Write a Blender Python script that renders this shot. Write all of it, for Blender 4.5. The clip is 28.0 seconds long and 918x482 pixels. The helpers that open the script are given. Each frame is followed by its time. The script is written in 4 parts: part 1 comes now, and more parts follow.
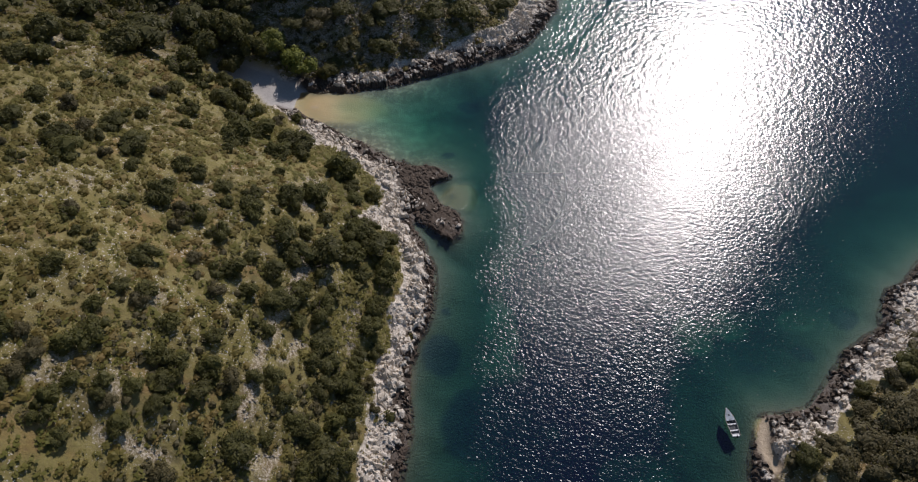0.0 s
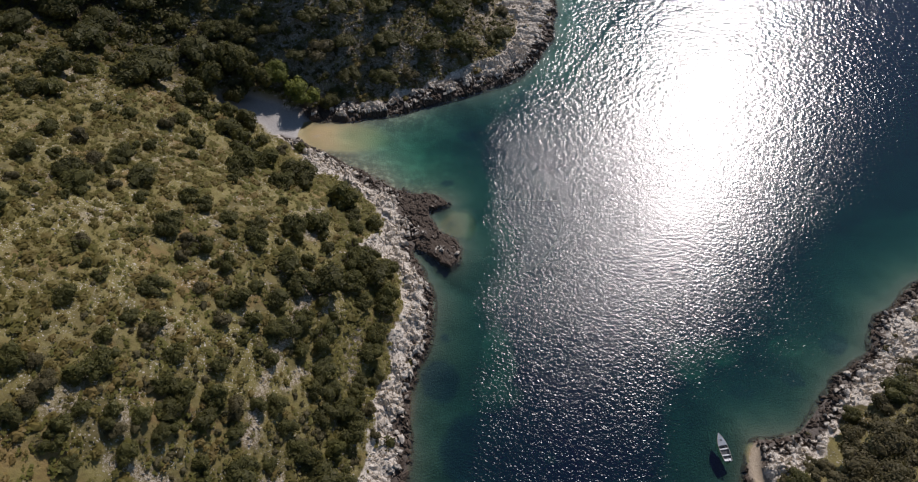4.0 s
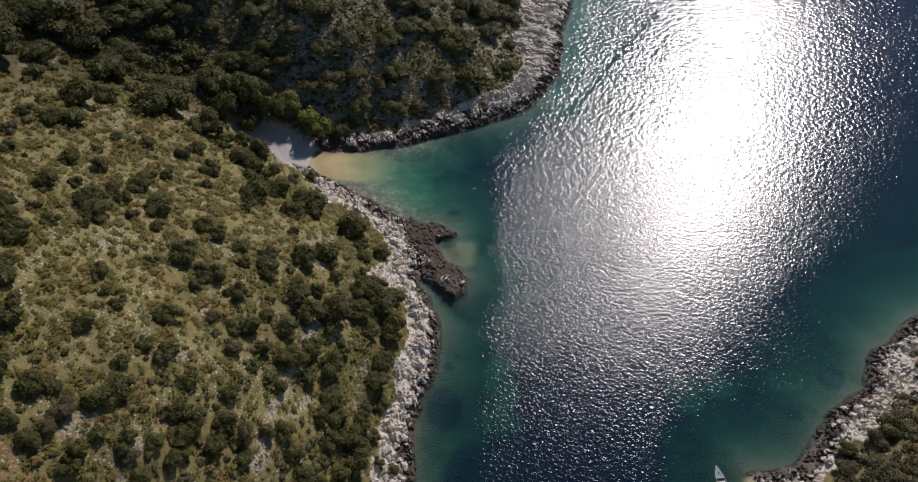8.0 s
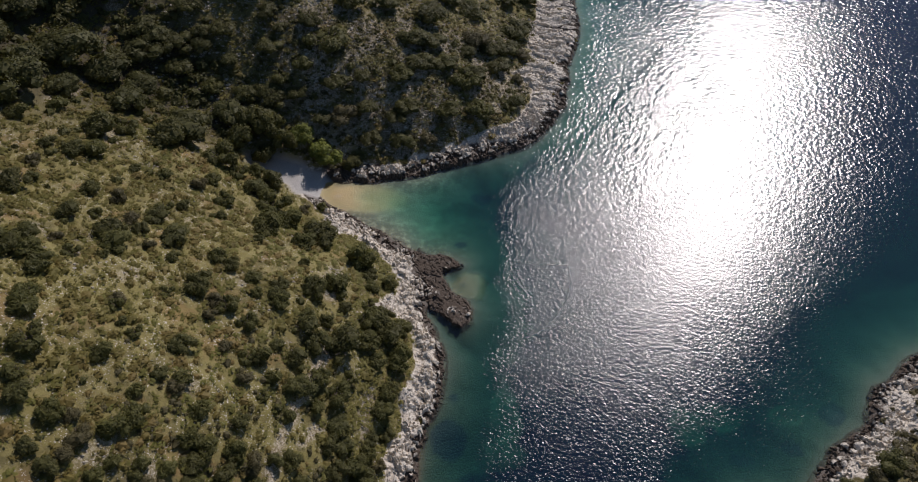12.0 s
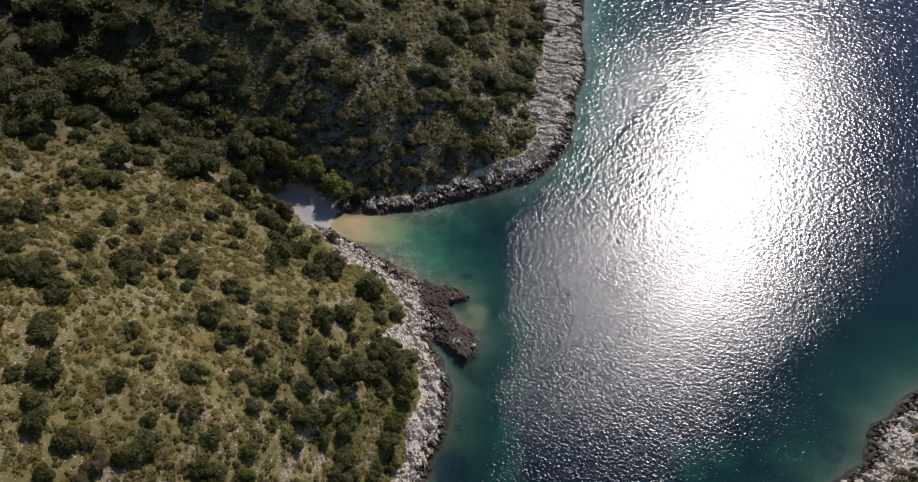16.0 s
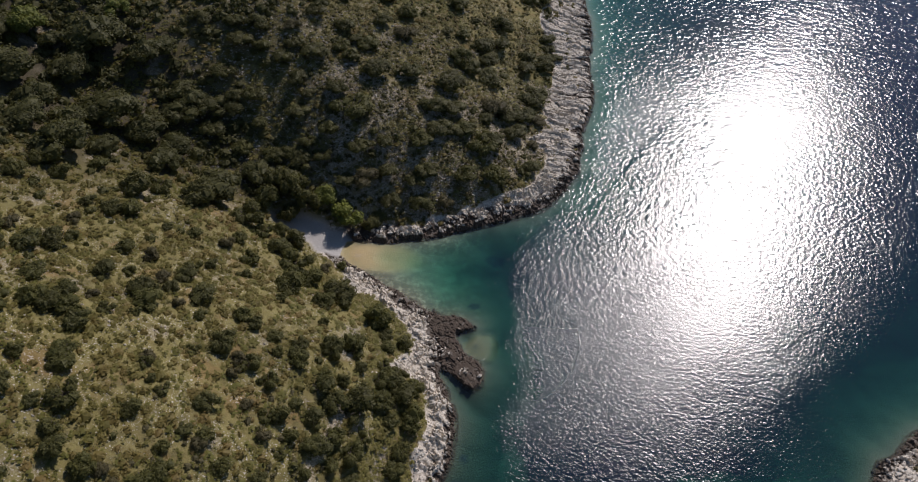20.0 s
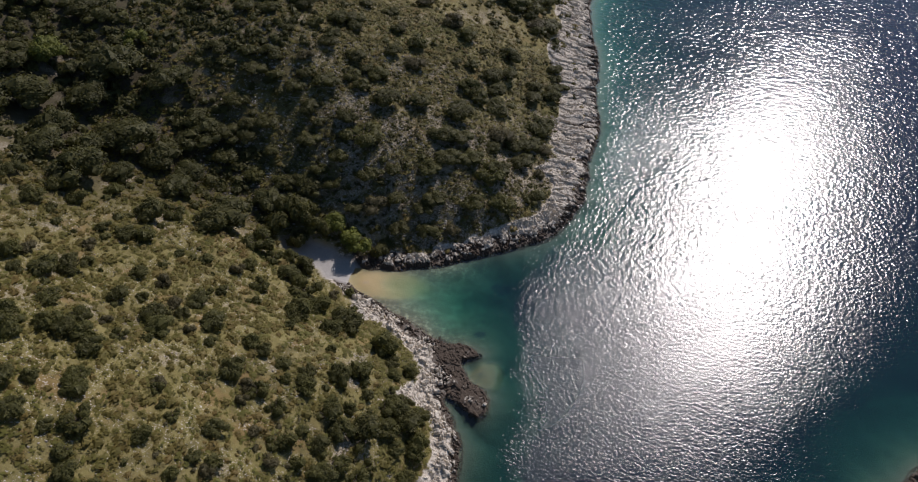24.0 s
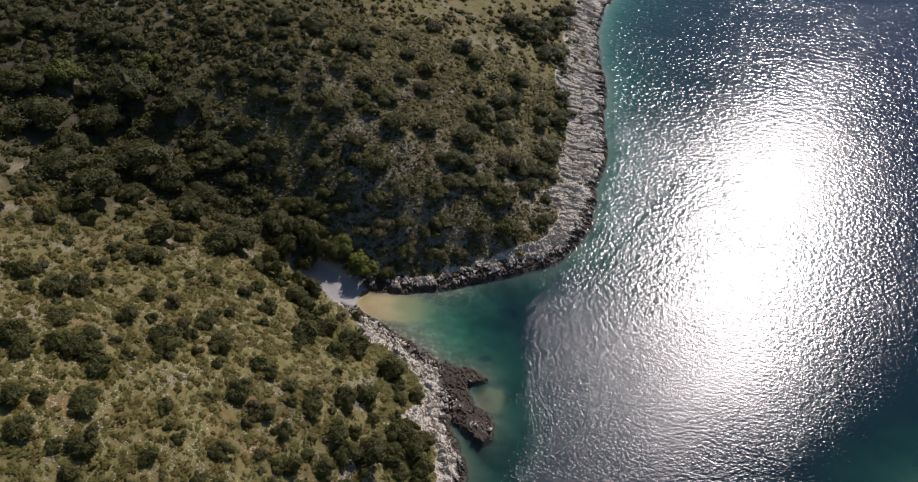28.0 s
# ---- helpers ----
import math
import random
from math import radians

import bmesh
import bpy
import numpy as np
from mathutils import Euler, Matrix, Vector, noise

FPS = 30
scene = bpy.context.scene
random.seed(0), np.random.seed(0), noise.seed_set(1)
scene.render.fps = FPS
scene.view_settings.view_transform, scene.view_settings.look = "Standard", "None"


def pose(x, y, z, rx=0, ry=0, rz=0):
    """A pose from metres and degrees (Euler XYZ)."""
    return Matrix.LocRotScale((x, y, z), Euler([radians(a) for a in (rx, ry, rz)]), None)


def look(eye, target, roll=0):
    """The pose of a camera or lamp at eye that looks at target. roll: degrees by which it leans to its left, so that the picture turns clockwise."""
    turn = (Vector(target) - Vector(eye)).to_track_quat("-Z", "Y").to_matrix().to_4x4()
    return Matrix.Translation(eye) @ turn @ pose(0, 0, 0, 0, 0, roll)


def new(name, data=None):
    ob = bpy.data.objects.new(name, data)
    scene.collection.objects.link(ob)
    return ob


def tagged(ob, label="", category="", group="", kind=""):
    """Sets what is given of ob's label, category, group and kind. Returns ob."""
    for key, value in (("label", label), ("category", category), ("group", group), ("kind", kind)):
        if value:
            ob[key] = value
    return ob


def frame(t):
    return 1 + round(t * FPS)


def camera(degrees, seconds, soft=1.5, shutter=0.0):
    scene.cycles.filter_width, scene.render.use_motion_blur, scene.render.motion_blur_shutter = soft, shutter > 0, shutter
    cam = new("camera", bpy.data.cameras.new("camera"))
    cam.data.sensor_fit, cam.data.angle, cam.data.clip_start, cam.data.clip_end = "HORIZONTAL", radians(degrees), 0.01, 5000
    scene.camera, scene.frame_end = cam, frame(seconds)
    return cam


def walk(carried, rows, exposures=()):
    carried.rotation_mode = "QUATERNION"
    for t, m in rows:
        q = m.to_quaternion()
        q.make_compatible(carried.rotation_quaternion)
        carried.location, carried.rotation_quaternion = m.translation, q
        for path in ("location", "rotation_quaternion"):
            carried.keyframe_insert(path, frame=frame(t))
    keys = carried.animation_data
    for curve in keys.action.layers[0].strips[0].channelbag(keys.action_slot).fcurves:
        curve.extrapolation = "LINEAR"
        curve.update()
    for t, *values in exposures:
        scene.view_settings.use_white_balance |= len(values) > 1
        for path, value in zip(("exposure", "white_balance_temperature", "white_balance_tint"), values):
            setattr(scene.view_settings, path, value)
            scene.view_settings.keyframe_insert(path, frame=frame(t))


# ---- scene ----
cam = camera(69.1, 28.0, soft=1.15)
PATH = [
    (0, (0.039, -1.853, 121.806), (0.041, -0.673, 120.192), 0.2),
    (1, (0.133, -1.705, 123.1), (0.136, -0.517, 121.491), 0.2),
    (2, (0.414, -1.967, 124.3), (0.416, -0.766, 122.7), 0.1),
    (3, (0.523, -1.989, 125.44), (0.524, -0.78, 123.847), 0.0),
    (6, (0.696, -1.855, 129.201), (0.688, -0.619, 127.629), 0.1),
    (7, (0.802, -2.064, 130.435), (0.788, -0.816, 128.872), 0.1),
    (8, (1.01, -2.042, 131.545), (0.987, -0.784, 129.991), 0.0),
    (9, (0.946, -2.067, 132.756), (0.918, -0.797, 131.211), 0.0),
    (10, (0.83, -2.152, 133.816), (0.798, -0.869, 132.282), 0.0),
    (11, (1.042, -2.371, 134.966), (1.002, -1.076, 133.444), -0.0),
    (12, (1.219, -2.545, 135.912), (1.172, -1.235, 134.401), -0.1),
    (15, (1.312, -2.846, 139.392), (1.248, -1.501, 137.914), -0.1),
    (16, (1.286, -3.113, 140.521), (1.217, -1.755, 139.055), 0.0),
    (17, (1.312, -3.188, 141.667), (1.236, -1.819, 140.212), 0.0),
    (18, (1.567, -3.336, 142.805), (1.483, -1.956, 141.361), -0.1),
    (19, (1.529, -3.292, 143.523), (1.437, -1.9, 142.09), -0.0),
    (20, (1.587, -3.389, 144.427), (1.488, -1.986, 143.006), -0.1),
    (21, (1.742, -3.428, 145.448), (1.636, -2.014, 144.038), -0.1),
    (22, (1.738, -3.573, 146.364), (1.626, -2.149, 144.965), -0.1),
    (25, (1.74, -3.824, 148.499), (1.611, -2.368, 147.133), -0.1),
    (26, (1.675, -3.919, 148.85), (1.54, -2.454, 147.496), -0.1),
    (27, (1.832, -3.966, 149.301), (1.689, -2.491, 147.958), -0.1),
    (28, (1.71, -3.932, 149.466), (1.562, -2.447, 148.134), -0.1),
]
walk(cam, [(t, look(eye, target, roll)) for t, eye, target, roll in PATH])

# ---------------------------------------------------------------- world, sun, exposure
SUN_UP, SUN_ROUND = 39.6, 25.2
scene.view_settings.exposure = -0.55
world = bpy.data.worlds.new("sky")
scene.world = world
world.use_nodes = True
wn, wl = world.node_tree.nodes, world.node_tree.links
sky = wn.new("ShaderNodeTexSky")
sky.sky_type, sky.sun_disc = "NISHITA", False
sky.sun_elevation, sky.sun_rotation = radians(SUN_UP), radians(SUN_ROUND)
sky.air_density, sky.dust_density, sky.ozone_density = 1.0, 0.2, 4.0
wn["Background"].inputs["Strength"].default_value = 0.088
wl.new(sky.outputs["Color"], wn["Background"].inputs["Color"])

sun_data = bpy.data.lights.new("sun", "SUN")
sun_data.energy, sun_data.angle, sun_data.color = 4.8, radians(0.53), (1.0, 0.918, 0.915)
sun = new("sun", sun_data)
sun_way = Vector((math.sin(radians(SUN_ROUND)) * math.cos(radians(SUN_UP)),
                  math.cos(radians(SUN_ROUND)) * math.cos(radians(SUN_UP)), math.sin(radians(SUN_UP))))
sun.matrix_world = look(sun_way * 500 + Vector((0, 120, 0)), (0, 120, 0))

# ---------------------------------------------------------------- materials
class Nodes:
    """Short calls for building one material's nodes."""

    def __init__(self, name):
        self.mat = bpy.data.materials.new(name)
        self.mat.use_nodes = True
        self.tree = self.mat.node_tree
        self.tree.nodes.clear()
        self.out = self.add("ShaderNodeOutputMaterial")

    def add(self, kind, **inputs):
        node = self.tree.nodes.new(kind)
        for key, value in inputs.items():
            self.put(node.inputs[key.replace("_", " ")], value)
        return node

    def put(self, socket, value):
        if isinstance(value, bpy.types.NodeSocket):
            self.tree.links.new(value, socket)
        elif isinstance(value, tuple) and len(value) == 3 and socket.type == "RGBA":
            socket.default_value = (*value, 1)
        else:
            socket.default_value = value

    def math(self, op, a, b=0.0, clamp=False):
        node = self.add("ShaderNodeMath")
        node.operation, node.use_clamp = op, clamp
        self.put(node.inputs[0], a), self.put(node.inputs[1], b)
        return node.outputs[0]

    def step(self, value, low, high):
        """Rises smoothly from 0 to 1 as value goes from low to high."""
        node = self.add("ShaderNodeMapRange")
        node.interpolation_type = "SMOOTHSTEP"
        self.put(node.inputs[0], value), self.put(node.inputs[1], low), self.put(node.inputs[2], high)
        return node.outputs[0]

    def mix(self, fac, a, b, blend="MIX"):
        node = self.add("ShaderNodeMix")
        node.data_type, node.blend_type = "RGBA", blend
        self.put(node.inputs[0], fac), self.put(node.inputs[6], a), self.put(node.inputs[7], b)
        return node.outputs[2]

    def where(self):
        return self.add("ShaderNodeNewGeometry").outputs["Position"]

    def noise(self, scale, detail=3.0, rough=0.55, at=None):
        node = self.add("ShaderNodeTexNoise")
        node.inputs["Scale"].default_value, node.inputs["Detail"].default_value, node.inputs["Roughness"].default_value = scale, detail, rough
        self.put(node.inputs["Vector"], at if at is not None else self.where())
        return node.outputs["Fac"]

    def attr(self, name):
        node = self.add("ShaderNodeAttribute")
        node.attribute_name = name
        return node.outputs["Fac"]

    def height(self):
        return self.add("ShaderNodeSeparateXYZ", Vector=self.where()).outputs["Z"]

    def bump(self, height, metres=1.0, strength=1.0):
        return self.add("ShaderNodeBump", Height=height, Distance=metres, Strength=strength).outputs["Normal"]

    def surface(self, **inputs):
        node = self.add("ShaderNodeBsdfPrincipled")
        for key, value in inputs.items():
            self.put(node.inputs[key.replace("_", " ")], value)
        self.tree.links.new(node.outputs[0], self.out.inputs["Surface"])
        return self.mat


def ground_material():
    m = Nodes("ground")
    shore, gravel, weed, z = m.attr("shore"), m.attr("gravel"), m.attr("weed"), m.height()
    broad, mid, fine = m.noise(0.05, 3), m.noise(0.35, 4), m.noise(2.2, 5, 0.65)
    # dry earth, withered grass and chips of stone
    earth = m.mix(m.step(mid, 0.35, 0.65), (0.165, 0.130, 0.046), (0.29, 0.245, 0.095))
    earth = m.mix(m.math("MULTIPLY", m.step(broad, 0.35, 0.6), m.step(fine, 0.35, 0.6)), earth, (0.23, 0.195, 0.058))
    herbs = m.step(m.math("ADD", m.noise(0.5, 5, 0.65), m.math("MULTIPLY", broad, 0.5)), 0.58, 0.76)
    earth = m.mix(m.math("SUBTRACT", 1.0, m.math("MULTIPLY", herbs, 0.75)), earth, m.mix(fine, (0.085, 0.072, 0.025), (0.17, 0.14, 0.05)))
    rusty = m.step(m.noise(0.09, 4, 0.6), 0.54, 0.66)
    earth = m.mix(m.math("MULTIPLY", rusty, 0.35), earth, (0.26, 0.135, 0.055))
    chips = m.math("MULTIPLY", m.step(m.noise(3.0, 2, 0.5), 0.60, 0.66), m.step(m.math("ADD", m.noise(0.13, 3), m.math("MULTIPLY", m.attr("bare"), 0.3)), 0.42, 0.56))
    earth = m.mix(chips, earth, (0.55, 0.51, 0.44))
    # darker brown ground in the wooded hollow, fainter on the north slope
    dark_ground = m.mix(fine, (0.030, 0.024, 0.013), (0.075, 0.06, 0.035))
    earth = m.mix(m.math("MULTIPLY", m.attr("dark_ground"), 0.9), earth, dark_ground)
    # limestone of the shore, with dark clefts
    clefts = m.step(m.noise(1.3, 6, 0.7), 0.50, 0.36)
    stone = m.mix(m.step(fine, 0.3, 0.7), (0.46, 0.395, 0.31), (0.82, 0.748, 0.645))
    stone = m.mix(m.math("MULTIPLY", clefts, 0.8), stone, (0.16, 0.13, 0.10))
    bare = m.attr("bare")
    earth = m.mix(m.math("MULTIPLY", bare, m.step(fine, 0.25, 0.6)), earth, m.mix(m.step(m.noise(2.6, 5, 0.75), 0.44, 0.56), (0.19, 0.14, 0.08), (0.55, 0.48, 0.37)))
    edge = m.math("ADD", m.attr("rock"), m.math("MULTIPLY", m.math("SUBTRACT", mid, 0.5), 1.6))
    land = m.mix(m.step(edge, 0.35, 0.65), earth, stone)
    # weed-darkened rock that the sea wets
    tide = m.math("ADD", z, m.math("MULTIPLY", m.math("SUBTRACT", m.noise(0.6, 5, 0.65), 0.5), 2.4))
    dark = m.mix(fine, (0.028, 0.020, 0.014), (0.132, 0.094, 0.064))
    land = m.mix(m.step(tide, 1.4, 1.0), land, dark)
    tan = m.step(m.add("ShaderNodeSeparateXYZ", Vector=m.where()).outputs["X"], 20.0, 30.0)
    pebbles = m.mix(tan, m.mix(fine, (0.30, 0.28, 0.26), (0.55, 0.52, 0.48)), m.mix(fine, (0.36, 0.27, 0.17), (0.55, 0.44, 0.30)))
    land = m.mix(gravel, land, pebbles)
    # sea floor: pale sand, rubble near the shore, meadows of sea grass
    sand = m.mix(m.step(mid, 0.35, 0.7), (0.27, 0.24, 0.16), (0.40, 0.36, 0.25))
    pale = m.attr("pale")
    near = m.step(m.math("ADD", shore, m.math("MULTIPLY", pale, -8.0)), -24.0, -4.0)
    rubble = m.math("MULTIPLY", near, m.step(m.noise(0.6, 6, 0.72), m.math("SUBTRACT", 0.76, m.math("MULTIPLY", pale, 0.12)), 0.46))
    sand = m.mix(pale, m.mix(mid, (0.046, 0.046, 0.029), (0.115, 0.108, 0.068)), sand)
    floor = m.mix(rubble, sand, m.mix(fine, (0.035, 0.030, 0.016), (0.125, 0.105, 0.055)))
    floor = m.mix(gravel, floor, m.mix(mid, (0.43, 0.315, 0.15), (0.53, 0.40, 0.21)))
    floor = m.mix(weed, floor, m.mix(mid, (0.005, 0.007, 0.013), (0.011, 0.015, 0.024)))
    colour = m.mix(m.step(z, -0.10, 0.02), floor, land)
    relief = m.math("ADD", m.math("MULTIPLY", fine, 0.22), m.math("MULTIPLY", m.noise(7, 3), 0.06))
    return m.surface(Base_Color=colour, Roughness=m.math("ADD", m.math("MULTIPLY", m.step(tide, 0.5, 1.3), 0.45), 0.5), Normal=m.bump(relief, 1.0, 0.8))


def water_material():
    m = Nodes("sea_water")
    depth, chop = m.attr("depth"), m.attr("chop")
    place = m.add("ShaderNodeMapping", Vector=m.where())
    place.inputs["Rotation"].default_value, place.inputs["Scale"].default_value = (0, 0, radians(26)), (0.82, 1.0, 1.0)
    at = place.outputs["Vector"]
    waves = m.math("MULTIPLY", m.math("SUBTRACT", m.noise(1.25, 0, 0.5, at), 0.5), 0.080)
    waves = m.math("ADD", waves, m.math("MULTIPLY", m.math("SUBTRACT", m.noise(2.6, 0, 0.5, at), 0.5), 0.060))
    waves = m.math("ADD", waves, m.math("MULTIPLY", m.math("SUBTRACT", m.noise(4.8, 0, 0.5, at), 0.5), 0.046))
    swell = m.math("MULTIPLY", m.math("SUBTRACT", m.noise(0.82, 1.5, 0.5, at), 0.5), m.math("MULTIPLY", m.attr("open_sea"), 0.185))
    waves = m.math("ADD", swell, m.math("MULTIPLY", waves, m.math("SUBTRACT", 1.0, m.math("MULTIPLY", m.attr("open_sea"), 0.62))))
    rollers = m.math("MULTIPLY", m.math("SUBTRACT", m.noise(0.42, 1.5, 0.55, at), 0.5), m.math("MULTIPLY", m.attr("offing"), 0.30))
    waves = m.math("ADD", rollers, m.math("MULTIPLY", waves, m.math("SUBTRACT", 1.0, m.math("MULTIPLY", m.attr("offing"), 0.4))))
    gusts = m.math("ADD", 0.93, m.math("MULTIPLY", m.step(m.noise(0.05, 2, 0.6, at), 0.3, 0.7), 0.14))
    normal = m.bump(m.math("MULTIPLY", m.math("MULTIPLY", waves, gusts), chop), 1.0, 1.0)
    # what the water column lets through, by depth: red fades first
    through_red, through_green, through_blue = (m.math("POWER", 2.718, m.math("MULTIPLY", depth, -k)) for k in (1.0, 0.37, 0.45))
    clear = m.add("ShaderNodeCombineColor", Red=through_red, Green=through_green, Blue=through_blue)
    seen = m.add("ShaderNodeBsdfTransparent", Color=clear.outputs[0])
    body = m.add("ShaderNodeBsdfDiffuse", Color=(0.015, 0.013, 0.072))
    murk = m.math("SUBTRACT", 0.9, m.math("MULTIPLY", 0.9, m.math("POWER", 2.718, m.math("MULTIPLY", depth, -0.075))))
    below = m.add("ShaderNodeMixShader", Fac=murk)
    m.put(below.inputs[1], seen.outputs[0]), m.put(below.inputs[2], body.outputs[0])
    gloss = m.add("ShaderNodeBsdfGlossy", Roughness=m.math("SUBTRACT", m.math("ADD", 0.185, m.math("MULTIPLY", m.math("MINIMUM", chop, 1.4), 0.078)), m.math("MULTIPLY", m.attr("open_sea"), 0.058)), Normal=normal)
    gloss.distribution = "BECKMANN"
    fresnel = m.add("ShaderNodeFresnel", IOR=1.50, Normal=normal)
    whole = m.add("ShaderNodeMixShader", Fac=fresnel.outputs[0])
    m.put(whole.inputs[1], below.outputs[0]), m.put(whole.inputs[2], gloss.outputs[0])
    m.put(m.out.inputs["Surface"], whole.outputs[0])
    return m.mat


def leaf_material(name, deep, light, tip=None):
    """Foliage: every leaf and every plant a little different."""
    m = Nodes(name)
    island = m.add("ShaderNodeNewGeometry").outputs["Random Per Island"]
    plant = m.add("ShaderNodeObjectInfo").outputs["Random"]
    colour = m.mix(m.math("ADD", 0.18, m.math("MULTIPLY", island, 0.64)), deep, light)
    colour = m.mix(m.math("MULTIPLY", plant, 0.45), colour, m.mix(0.5, deep, (0.10, 0.085, 0.03)))
    if tip:
        colour = m.mix(m.math("MULTIPLY", m.attr("tone"), 0.9), colour, tip)
    leaf = m.add("ShaderNodeBsdfPrincipled", Base_Color=colour, Roughness=0.6)
    leaf.inputs["Specular IOR Level"].default_value = 0.25
    glow = m.add("ShaderNodeBsdfTranslucent", Color=m.mix(0.5, colour, (0.16, 0.15, 0.02)))
    both = m.add("ShaderNodeMixShader", Fac=0.36)
    m.put(both.inputs[1], leaf.outputs[0]), m.put(both.inputs[2], glow.outputs[0])
    m.put(m.out.inputs["Surface"], both.outputs[0])
    return m.mat


def bark_material():
    m = Nodes("bark")
    grain = m.noise(6, 5, 0.7)
    return m.surface(Base_Color=m.mix(grain, (0.07, 0.05, 0.035), (0.21, 0.17, 0.13)), Roughness=0.9, Normal=m.bump(grain, 0.05))


def stone_material(name, low, high, wet=False):
    m = Nodes(name)
    fine, grain = m.noise(1.6, 6, 0.7), m.noise(9, 4, 0.6)
    each = m.add("ShaderNodeObjectInfo").outputs["Random"]
    colour = m.mix(m.step(fine, 0.3, 0.7), low, high)
    colour = m.mix(m.math("MULTIPLY", m.step(grain, 0.48, 0.36), 0.5), colour, (0.15, 0.125, 0.10))
    colour = m.mix(m.math("MULTIPLY", each, 0.3), colour, low)
    tide = m.math("ADD", m.height(), m.math("MULTIPLY", m.math("SUBTRACT", m.noise(0.6, 5, 0.65), 0.5), 2.4))
    colour = m.mix(m.step(tide, 1.4, 1.0), colour, m.mix(fine, (0.028, 0.020, 0.014), (0.132, 0.094, 0.064)))
    relief = m.math("ADD", m.math("MULTIPLY", fine, 0.2), m.math("MULTIPLY", grain, 0.05))
    return m.surface(Base_Color=colour, Roughness=0.85, Normal=m.bump(relief, 1.0, 0.7))


def paint_material(name, colour, worn, rough=0.45):
    m = Nodes(name)
    patch = m.noise(5, 5, 0.65)
    return m.surface(Base_Color=m.mix(m.step(patch, 0.5, 0.72), colour, worn), Roughness=rough, Normal=m.bump(m.noise(30, 3), 0.004))


GROUND, WATER, BARK = ground_material(), water_material(), bark_material()
LEAF = {"lawn": leaf_material("yellow_green_grass", (0.19, 0.17, 0.046), (0.37, 0.33, 0.095)),
        "dark": leaf_material("dark_leaves", (0.050, 0.051, 0.016), (0.168, 0.160, 0.049)),
        "olive": leaf_material("olive_leaves", (0.070, 0.072, 0.020), (0.165, 0.156, 0.044)),
        "grey": leaf_material("greyish_leaves", (0.078, 0.068, 0.032), (0.19, 0.160, 0.075)),
        "green": leaf_material("fresh_green_leaves", (0.12, 0.14, 0.028), (0.29, 0.31, 0.06)),
        "scrub": leaf_material("scrub_leaves", (0.115, 0.100, 0.026), (0.265, 0.225, 0.062), (0.25, 0.175, 0.060)),
        "mat": leaf_material("low_herbs", (0.14, 0.122, 0.032), (0.30, 0.262, 0.082), (0.19, 0.185, 0.046)),
        "straw": leaf_material("straw", (0.26, 0.225, 0.115), (0.50, 0.44, 0.26), (0.27, 0.27, 0.10)),
        "tuft": leaf_material("dry_grass", (0.16, 0.135, 0.050), (0.27, 0.23, 0.095), (0.20, 0.19, 0.06))}
LEAF["wood"] = leaf_material("tree_leaves", (0.048, 0.051, 0.016), (0.150, 0.145, 0.046))
CHIPS = stone_material("stone_chips", (0.34, 0.29, 0.225), (0.60, 0.535, 0.45))
LIMESTONE = stone_material("limestone", (0.46, 0.395, 0.31), (0.82, 0.748, 0.645))
BOAT_WHITE = paint_material("white_boat_paint", (0.78, 0.79, 0.78), (0.60, 0.61, 0.60))
BOAT_DECK = paint_material("pale_grey_boat_paint", (0.60, 0.645, 0.69), (0.50, 0.53, 0.56))
BOAT_GREY = paint_material("grey_boat_floor", (0.075, 0.08, 0.085), (0.04, 0.045, 0.05), 0.7)
BOAT_WOOD = paint_material("weathered_wood", (0.42, 0.36, 0.28), (0.27, 0.22, 0.17), 0.7)
BLACK_PLASTIC = paint_material("black_plastic", (0.03, 0.03, 0.032), (0.06, 0.06, 0.06), 0.4)
METAL = paint_material("dull_metal", (0.45, 0.46, 0.47), (0.30, 0.30, 0.30), 0.4)


# ---------------------------------------------------------------- lie of the land
# Shoreline of the hilly land, from the south, round the cove, and on to the north (x, y in metres).
SHORE_WEST = [(-60, -900), (-40, -300), (-22, -60), (-14, 10), (-10.5, 33.7), (-9.8, 38.4), (-9.3, 44.9), (-9.2, 50), (-9.2, 56), (-8.5, 60.3),
              (-7.1, 63.5), (-5.9, 68), (-5.2, 74), (-5.3, 78.4), (-6.3, 82.8), (-7.5, 84.9), (-8.3, 87.7), (-10.1, 91.1), (-10.5, 92.8),
              (-8.1, 92), (-5.6, 90.4), (-3.4, 88.2), (-1.3, 87.4), (0.1, 89.6), (0.3, 93.1), (-0.7, 95.2), (-3, 97), (-5.2, 99.7),
              (-6.5, 102.1), (-6.9, 103.9), (-5.2, 105.5), (-2.8, 106.6), (-4.7, 108.7), (-7.5, 110), (-11.5, 110.1), (-14.9, 111.2),
              (-18.2, 113.4), (-21, 115.4), (-26.6, 119.2), (-29.7, 121), (-33.6, 123.6), (-37.5, 126.1), (-41.2, 128.7), (-43.6, 131)]
